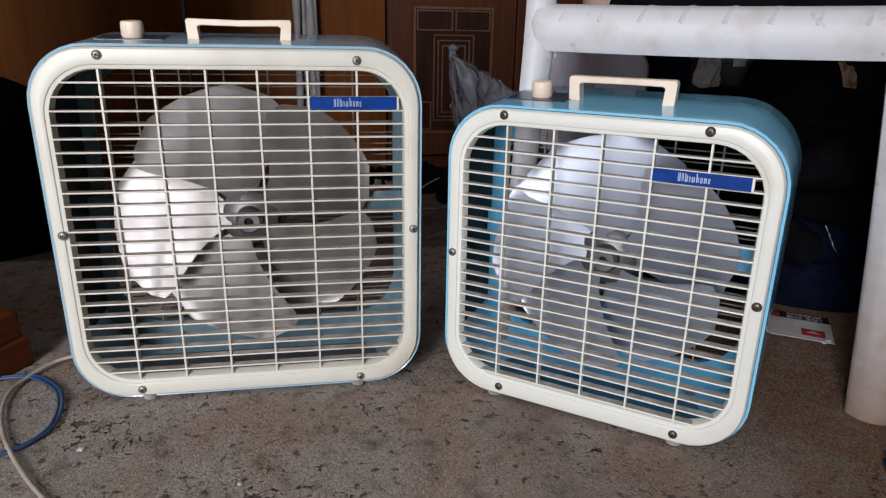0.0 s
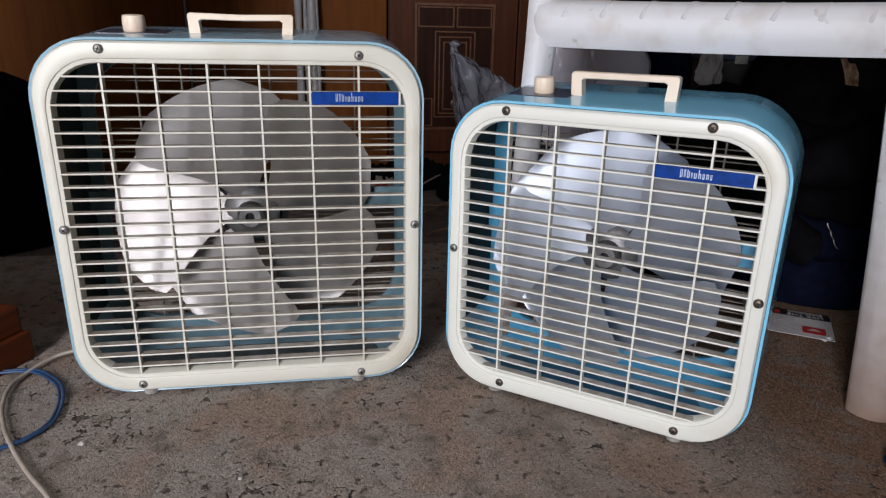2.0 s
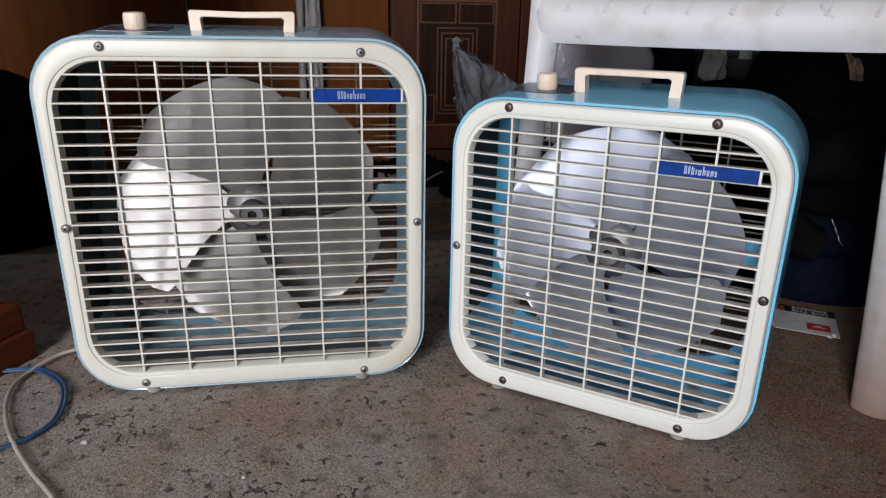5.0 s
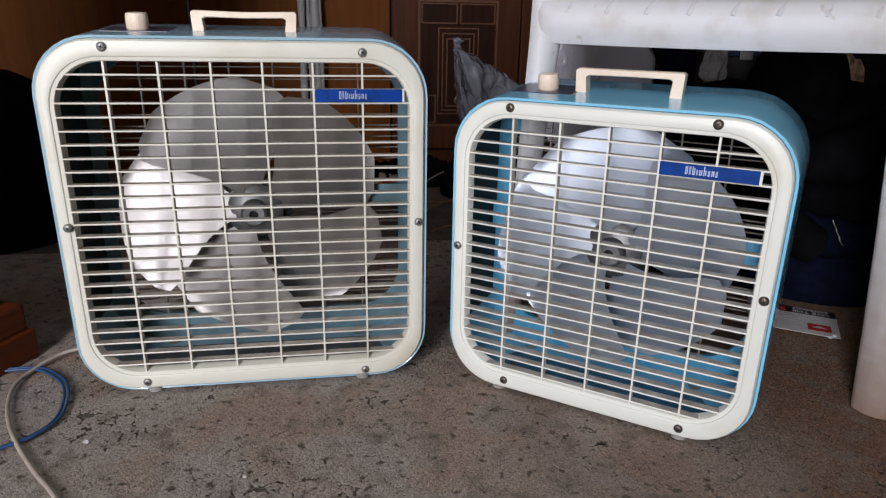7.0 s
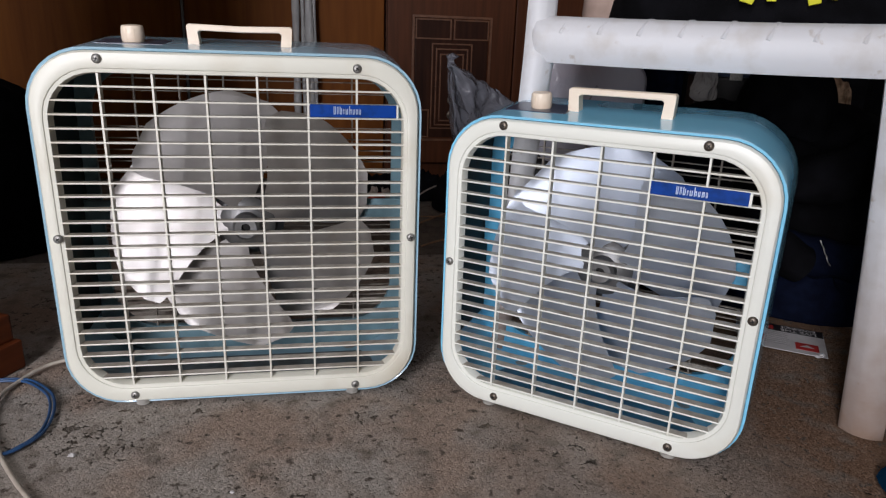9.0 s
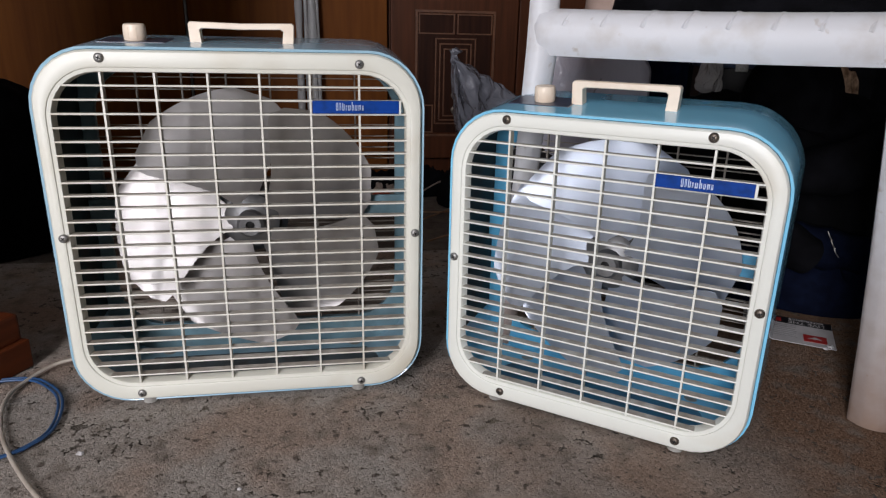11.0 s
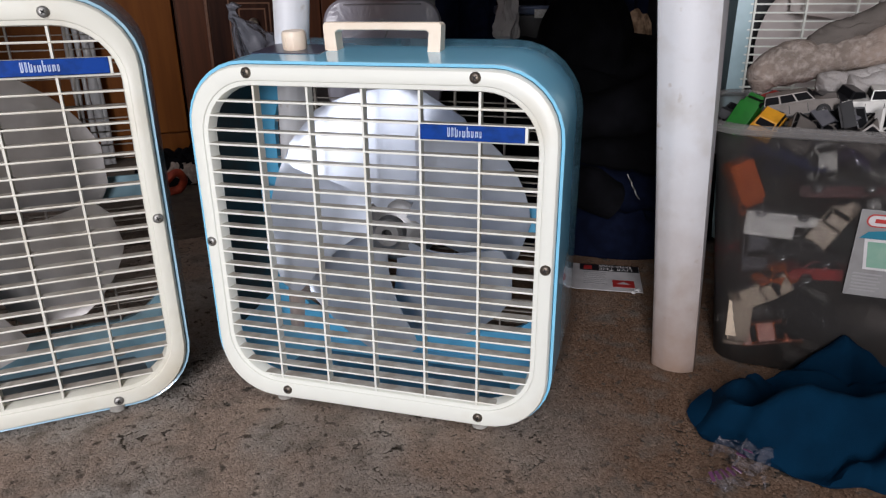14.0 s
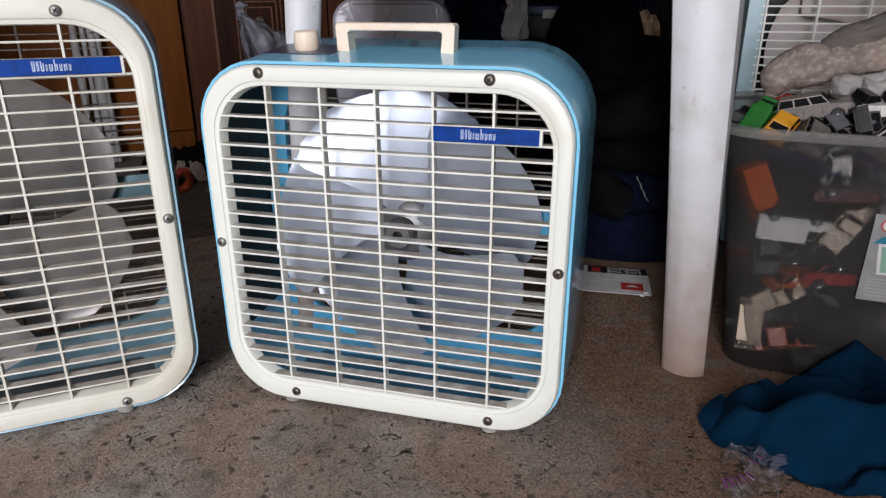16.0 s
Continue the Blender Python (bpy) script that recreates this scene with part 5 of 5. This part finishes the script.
PAINTS = {n: add_noise(mat("toy_paint_" + n, c, 0.34, mt, coat=0.12), tuple(v * 0.7 for v in c), 90, 0.45, 0.75) for n, c, mt in (
    ("silver", (0.17, 0.150, 0.135), 0.25), ("white", (0.70, 0.68, 0.64), 0.0), ("black", (0.012, 0.012, 0.014), 0.0), ("green", (0.010, 0.13, 0.014), 0.0), ("yellow", (0.62, 0.28, 0.015), 0.0),
    ("orange", (0.50, 0.09, 0.012), 0.0), ("red", (0.36, 0.018, 0.015), 0.0), ("navy", (0.012, 0.02, 0.075), 0.2), ("maroon", (0.075, 0.012, 0.012), 0.0), ("grey", (0.16, 0.16, 0.18), 0.5), ("tan", (0.52, 0.42, 0.32), 0.0), ("purple", (0.06, 0.04, 0.12), 0.2))}
# side outlines: (along, up) in lengths of the car
SHAPES = {
    "wagon": ([(0.0, 0.09), (0.0, 0.24), (0.03, 0.27), (0.70, 0.27), (0.97, 0.24), (1.0, 0.20), (1.0, 0.09)], [(0.03, 0.27), (0.06, 0.40), (0.60, 0.40), (0.70, 0.27)], 0.40),
    "saloon": ([(0.0, 0.08), (0.0, 0.20), (0.04, 0.23), (0.72, 0.22), (0.97, 0.19), (1.0, 0.15), (1.0, 0.08)], [(0.14, 0.225), (0.27, 0.34), (0.54, 0.34), (0.72, 0.22)], 0.42),
    "pickup": ([(0.0, 0.10), (0.0, 0.27), (0.42, 0.27), (0.74, 0.27), (0.98, 0.24), (1.0, 0.20), (1.0, 0.10)], [(0.42, 0.27), (0.45, 0.42), (0.64, 0.42), (0.74, 0.27)], 0.42),
    "van": ([(0.0, 0.09), (0.0, 0.46), (0.02, 0.48), (0.70, 0.48), (0.71, 0.26), (0.98, 0.24), (1.0, 0.20), (1.0, 0.09)], [(0.71, 0.25), (0.71, 0.42), (0.80, 0.42), (0.90, 0.25)], 0.40),
}


def toy_car(shape, paint, length, label):
    car = thing("toy_car", pose(0, 0, 0), label, "toy car", "toy cars in the tub")
    side, cab_p, wide = SHAPES[shape]
    L, w = length, length * wide / 2
    bm = bmesh.new()
    loft(bm, [[Vector((p[0] * L, y, p[1] * L * (1 if abs(y) < w * .97 else 0.985))) for p in side] for y in (-w, -w * 0.93, w * 0.93, w)], cap0=True, cap1=True)
    bmesh.ops.bevel(bm, geom=[e for e in bm.edges if len(e.link_faces) == 2 and e.calc_face_angle(0) > 0.6], offset=L * 0.012, segments=1, affect='EDGES')
    part("body", bm, PAINTS[paint], car)
    if cab_p:
        xs, zs = [p[0] for p in cab_p], [p[1] for p in cab_p]
        zb, zt = zs[0] * L, max(zs) * L
        bm = bmesh.new()
        a0, a1, b1, b0 = cab_p[0][0] * L, cab_p[1][0] * L, cab_p[2][0] * L, cab_p[3][0] * L
        loft(bm, [[Vector((a0, -w * .9, zb)), Vector((b0, -w * .9, zb)), Vector((b0, w * .9, zb)), Vector((a0, w * .9, zb))], [Vector((a1, -w * .78, zt)), Vector((b1, -w * .78, zt)), Vector((b1, w * .78, zt)), Vector((a1, w * .78, zt))]], cap0=True, cap1=True)
        part("cabin", bm, PAINTS[paint], car)
        n = 3 if shape == "wagon" else 2 if shape == "saloon" else 1
        for s in (-1, 1):
            for k in range(n):
                f0, f1 = (k + 0.06) / n, (k + 0.94) / n
                quad = []
                for f, h in ((f0, 0.10), (f1, 0.10), (f1, 0.90), (f0, 0.90)):
                    x = (a0 + (a1 - a0) * h) * (1 - f) + (b0 + (b1 - b0) * h) * f
                    quad.append(Vector((x, s * (w * (.9 - .12 * h) + 0.0003), zb + (zt - zb) * h)))
                bm = bmesh.new()
                loft(bm, [quad, [q + Vector((0, s * 0.0003, 0)) for q in quad]], cap0=True, cap1=True)
                part("side_window", bm, M_TOYGLASS, car)
        for x0, x1, sg in ((b0, b1, 1), (a0, a1, -1)):
            quad = [Vector((x0 + (x1 - x0) * h + sg * 0.0004, y * w * (.9 - .12 * h) * .85, zb + (zt - zb) * h)) for y, h in ((-1, .15), (1, .15), (1, .88), (-1, .88))]
            bm = bmesh.new()
            loft(bm, [quad, [q + Vector((sg * 0.0003, 0, 0.0002)) for q in quad]], cap0=True, cap1=True)
            part("windscreen", bm, M_TOYGLASS, car)
    part("chassis", box_bm(L * .04, L * .96, -w * .85, w * .85, L * .06, L * .10), M_INK, car)
    part("bumper", box_bm(L * .985, L * 1.012, -w * .95, w * .95, L * .09, L * .13), M_RIM, car)
    zf = side[-2][1] * L
    for sy in (-1, 1):
        part("headlight", box_bm(L * .988, L * 1.006, sy * w * .68 - w * .16, sy * w * .68 + w * .16, zf * .80, zf * .98), M_RIM, car)
    part("grille", box_bm(L * .99, L * 1.008, -w * .45, w * .45, zf * .72, zf * .95), M_TYRE, car)
    for x in (0.36, 0.60):
        for sy in (-1, 1):
            part("door_seam", box_bm(x * L - L * .004, x * L + L * .004, sy * w - 0.0003, sy * w + 0.0003, L * .11, min(p[1] for p in side[1:-2]) * L * .98), M_TYRE, car)
    r = L * (0.095 if shape in ("pickup", "wagon") else 0.085)
    wheel = None
    for x in (0.2, 0.79):
        for s in (-1, 1):
            mm = pose(x * L, s * w * 0.94, r, 0, 0, 0 if s > 0 else 180)
            if wheel is None:
                wheel = part("wheel", lathe(bmesh.new(), [(r * .9, -r * .35), (r, -r * .25), (r, r * .3), (r * .85, r * .4), (r * .6, r * .36)], 14, 'y'), M_TYRE, car, smooth=True)
                wheel.matrix_basis = mm
                rim = part("rim", lathe(bmesh.new(), [(r * .6, r * .3), (r * .58, r * .39), (r * .3, r * .30), (r * .15, r * .42)], 10, 'y'), M_RIM, wheel)
            else:
                o = again(wheel, car, mm)
                again(rim, o, Matrix.Identity(4))
    return car


NOUN = {"wagon": "station wagon", "saloon": "saloon car", "pickup": "pickup truck", "van": "delivery van"}


def put_car(shape, paint, length, x, y, z, rx, ry, rz, note="in the tub"):
    c = toy_car(shape, paint, length, "%s die-cast toy %s %s" % (paint, NOUN[shape], note))
    turn = pose(0, 0, 0, rx, ry, rz)
    mid = turn @ Vector((length / 2, 0, length * 0.2))
    c.matrix_basis = BIN @ Matrix.Translation(Vector((x, y, z)) - mid) @ turn
    return c


# cars on top of the pile: place is the car's middle
put_car("wagon", "silver", 0.068, 0.046, 0.040, 0.281, 4, -14, -6, "on top of the heap")
put_car("pickup", "grey", 0.066, 0.066, 0.028, 0.262, 38, -30, 14, "on top of the heap")
put_car("pickup", "black", 0.060, 0.092, 0.030, 0.268, 70, 20, 75, "on top of the heap")
put_car("pickup", "white", 0.066, 0.112, 0.050, 0.284, 6, -4, -2, "on top of the heap")
put_car("saloon", "silver", 0.068, 0.118, 0.022, 0.262, 40, -20, 60, "on top of the heap")
put_car("saloon", "yellow", 0.056, 0.022, 0.030, 0.268, 25, -30, 60, "on top of the heap")
put_car("van", "green", 0.050, -0.002, 0.040, 0.266, 30, -55, 40, "on top of the heap")
put_car("saloon", "black", 0.066, -0.008, 0.075, 0.262, 20, 10, 80, "on top of the heap")
put_car("saloon", "red", 0.066, 0.030, 0.085, 0.276, 10, -20, 20, "on top of the heap")
put_car("saloon", "navy", 0.066, 0.150, 0.030, 0.270, 15, 10, 20, "on top of the heap")
put_car("saloon", "silver", 0.060, 0.076, 0.022, 0.262, 20, 10, -30, "on top of the heap")
put_car("wagon", "white", 0.060, 0.138, 0.022, 0.262, 60, 20, 20, "on top of the heap")
put_car("saloon", "silver", 0.056, 0.050, 0.020, 0.262, 35, -35, 75, "on top of the heap")
put_car("pickup", "black", 0.060, 0.088, 0.055, 0.284, 15, 5, 30, "on top of the heap")
put_car("saloon", "green", 0.062, 0.142, 0.065, 0.288, 25, -20, 50, "on top of the heap")
# cars against the front wall
put_car("van", "white", 0.066, 0.043, 0.014, 0.168, 178, 2, 2)
put_car("van", "orange", 0.060, 0.006, 0.022, 0.196, 80, 65, 10)
put_car("saloon", "navy", 0.070, 0.040, 0.024, 0.222, 150, 20, 10)
put_car("saloon", "white", 0.060, 0.075, 0.030, 0.222, 60, 80, 0)
put_car("saloon", "maroon", 0.076, 0.092, 0.016, 0.200, 178, -4, 4)
put_car("pickup", "tan", 0.054, 0.092, 0.018, 0.168, 80, -60, 10)
put_car("saloon", "black", 0.070, 0.070, 0.014, 0.140, 2, 2, 4)
put_car("saloon", "red", 0.074, 0.096, 0.016, 0.120, 0, -4, 4)
put_car("saloon", "grey", 0.060, 0.026, 0.020, 0.134, 90, 85, 10)
put_car("saloon", "orange", 0.066, 0.060, 0.022, 0.108, 0, -20, 20)
put_car("van", "tan", 0.060, 0.020, 0.016, 0.045, 90, 88, 0)
put_car("pickup", "tan", 0.050, 0.042, 0.008, 0.088, 90, -35, 2)
put_car("saloon", "orange", 0.060, 0.055, 0.018, 0.036, 60, -15, 5)
put_car("saloon", "black", 0.070, 0.080, 0.018, 0.075, 12, 8, 12)
put_car("wagon", "black", 0.070, 0.100, 0.022, 0.048, 30, 12, 8)
put_car("saloon", "silver", 0.066, 0.100, 0.018, 0.020, 0, 0, 6)
rng = random.Random(21)
kinds, colours = list(SHAPES), list(PAINTS)
for k in range(44):
    layer = k // 11
    put_car(rng.choice(kinds), rng.choice(["black", "navy", "grey", "maroon", "black", "red", "silver", "purple", "white"]), rng.uniform(0.06, 0.072), 0.03 + 0.062 * (k % 5) + rng.uniform(-.012, .012), 0.075 + 0.05 * ((k // 5) % 3) + rng.uniform(-.01, .01),
            0.035 + 0.062 * layer + rng.uniform(-.008, .012), rng.uniform(-60, 60), rng.uniform(-30, 30), rng.uniform(0, 360))

# ---- grey gloves and towels on the tub ----


def roll_of_cloth(pts, radius, material, name, label, category, seed, squash=0.8):
    path = smooth_path(pts, 26)
    r = lambda t: radius * (0.25 + 0.75 * min(1, math.sin(math.pi * min(max(t, 0.02), 0.98)) * 2.2)) * (1 + 0.10 * math.sin(17 * t + seed))
    bm = bump_bm(tube_bm(path, r, 44), radius * 0.22, 0.34 / radius, seed)
    for v in bm.verts:
        w = v.co / radius
        fold = 1 - abs(noise.noise(Vector((w.x * 0.55 + 0.5 * w.z, w.y * 0.5, w.z * 1.5 + seed)))) * 2.4
        v.co.z -= radius * 0.12 * max(0.0, fold) ** 3
        v.co.y += radius * 0.14 * max(0.0, fold) ** 3
    bump_bm(bm, radius * 0.05, 1.5 / radius, seed + 3)
    ob = tagged(part(name, bm, material, smooth=True), label, category, "cloths on the tub")
    ob.matrix_basis = BIN
    return ob


roll_of_cloth([(0.010, 0.100, 0.284), (0.013, 0.100, 0.302), (0.030, 0.103, 0.314), (0.064, 0.107, 0.319), (0.110, 0.110, 0.330), (0.160, 0.115, 0.345), (0.23, 0.12, 0.352)], 0.0195, M_TOWEL, "fleece_glove", "worn grey-brown fleece glove on the toy cars", "glove", 1.0)
roll_of_cloth([(0.064, 0.086, 0.290), (0.076, 0.087, 0.296), (0.105, 0.090, 0.301), (0.145, 0.095, 0.308), (0.22, 0.10, 0.318)], 0.0135, M_TOWEL_LIGHT, "fleece_glove", "pale grey fleece glove on the toy cars", "glove", 4.0)
roll_of_cloth([(0.050, 0.112, 0.330), (0.066, 0.115, 0.337), (0.100, 0.120, 0.352), (0.150, 0.126, 0.374), (0.24, 0.14, 0.392)], 0.0150, M_TOWEL_DARK, "felt_band", "dark taupe felt band folded over the gloves", "cloth", 2.0)
roll_of_cloth([(0.090, 0.080, 0.288), (0.112, 0.080, 0.294), (0.150, 0.085, 0.299), (0.23, 0.095, 0.305)], 0.0150, M_TOWEL_LIGHT, "pale_sock", "pale grey fleece sock on the toy cars", "sock", 6.0)
roll_of_cloth([(0.150, 0.068, 0.336), (0.140, 0.062, 0.318), (0.146, 0.058, 0.300), (0.17, 0.058, 0.284)], 0.0140, M_TOWEL_LIGHT, "pale_sock", "pale grey fleece sock on the toy cars", "sock", 8.0)
roll_of_cloth([(0.120, 0.155, 0.372), (0.150, 0.155, 0.386), (0.20, 0.155, 0.40), (0.27, 0.16, 0.41)], 0.0160, M_TOWEL_LIGHT, "pale_towel", "pale grey towel behind the gloves", "towel", 9.0)

# ---- third fan behind the tub ----
third = thing("box_fan", pose(1.172, 0.040, 0, 0, 0, -35), "pale blue box fan with a white grille behind the tub", "fan", "box fans on the carpet")
H3, W3 = 0.50, 0.20
bm = bmesh.new()
loft(bm, [ring3(rrect(-W3, W3, 0.004, H3, 0.02), 0.0), ring3(rrect(-W3 + .022, W3 - .022, 0.026, H3 - .022, 0.012), -0.001), ring3(rrect(-W3 + .022, W3 - .022, 0.026, H3 - .022, 0.012), 0.012), ring3(rrect(-W3 + .004, W3 - .004, 0.008, H3 - .004, 0.018), 0.014),
          ring3(rrect(-W3 + .004, W3 - .004, 0.008, H3 - .004, 0.018), 0.13), ring3(rrect(-W3, W3, 0.004, H3, 0.02), 0.13)], loop=True)
part("housing", bm, add_noise(mat("pale_aqua_enamel", (0.42, 0.58, 0.62), 0.3), (0.34, 0.48, 0.52), 20), third, smooth=True)
g = None
for k in range(44):
    z = H3 - 0.034 - 0.0119 * k
    if z < 0.03:
        break
    if g is None:
        g = part("grille_slat", box_bm(-W3 + .018, W3 - .018, -0.002, 0.004, -0.0011, 0.0011), M_FRAME, third)
        g.matrix_basis = pose(0, 0, z)
    else:
        again(g, third, pose(0, 0, z))
g = None
for x in (-0.176, -0.106, -0.038, 0.03, 0.098, 0.166):
    if g is None:
        g = part("grille_bar", box_bm(-0.0014, 0.0014, -0.003, 0.003, 0.022, H3 - 0.018), M_FRAME, third)
        g.matrix_basis = pose(x, 0, 0)
    else:
        again(g, third, pose(x, 0, 0))
M_PINK = add_noise(mat("pinkish_ivory_plastic", (0.62, 0.55, 0.52), 0.45), (0.52, 0.44, 0.41), 14, 0.4, 0.7)
wheel3 = part("fan_wheel", lathe(bmesh.new(), [(0.034, 0.010), (0.036, 0.0), (0.030, -0.010), (0.012, -0.013)], 24, 'y'), M_PINK, third, "pinkish ivory plastic fan wheel", smooth=True)
wheel3.matrix_basis = pose(0.01, 0.052, 0.30)
blade3 = None
for k in range(5):
    mm = pose(0, 0, 0, 0, -20 - 72 * k, 0)
    if blade3 is None:
        blade3 = part("blade", blade_bm(0.026, 0.166, 104, 9, 14), M_PINK, wheel3, smooth=True)
        blade3.matrix_basis = mm
    else:
        again(blade3, wheel3, mm)
part("back_board", box_bm(-W3 + .006, W3 - .006, 0.118, 0.124, 0.012, H3 - 0.008), M_LEATHER, third)
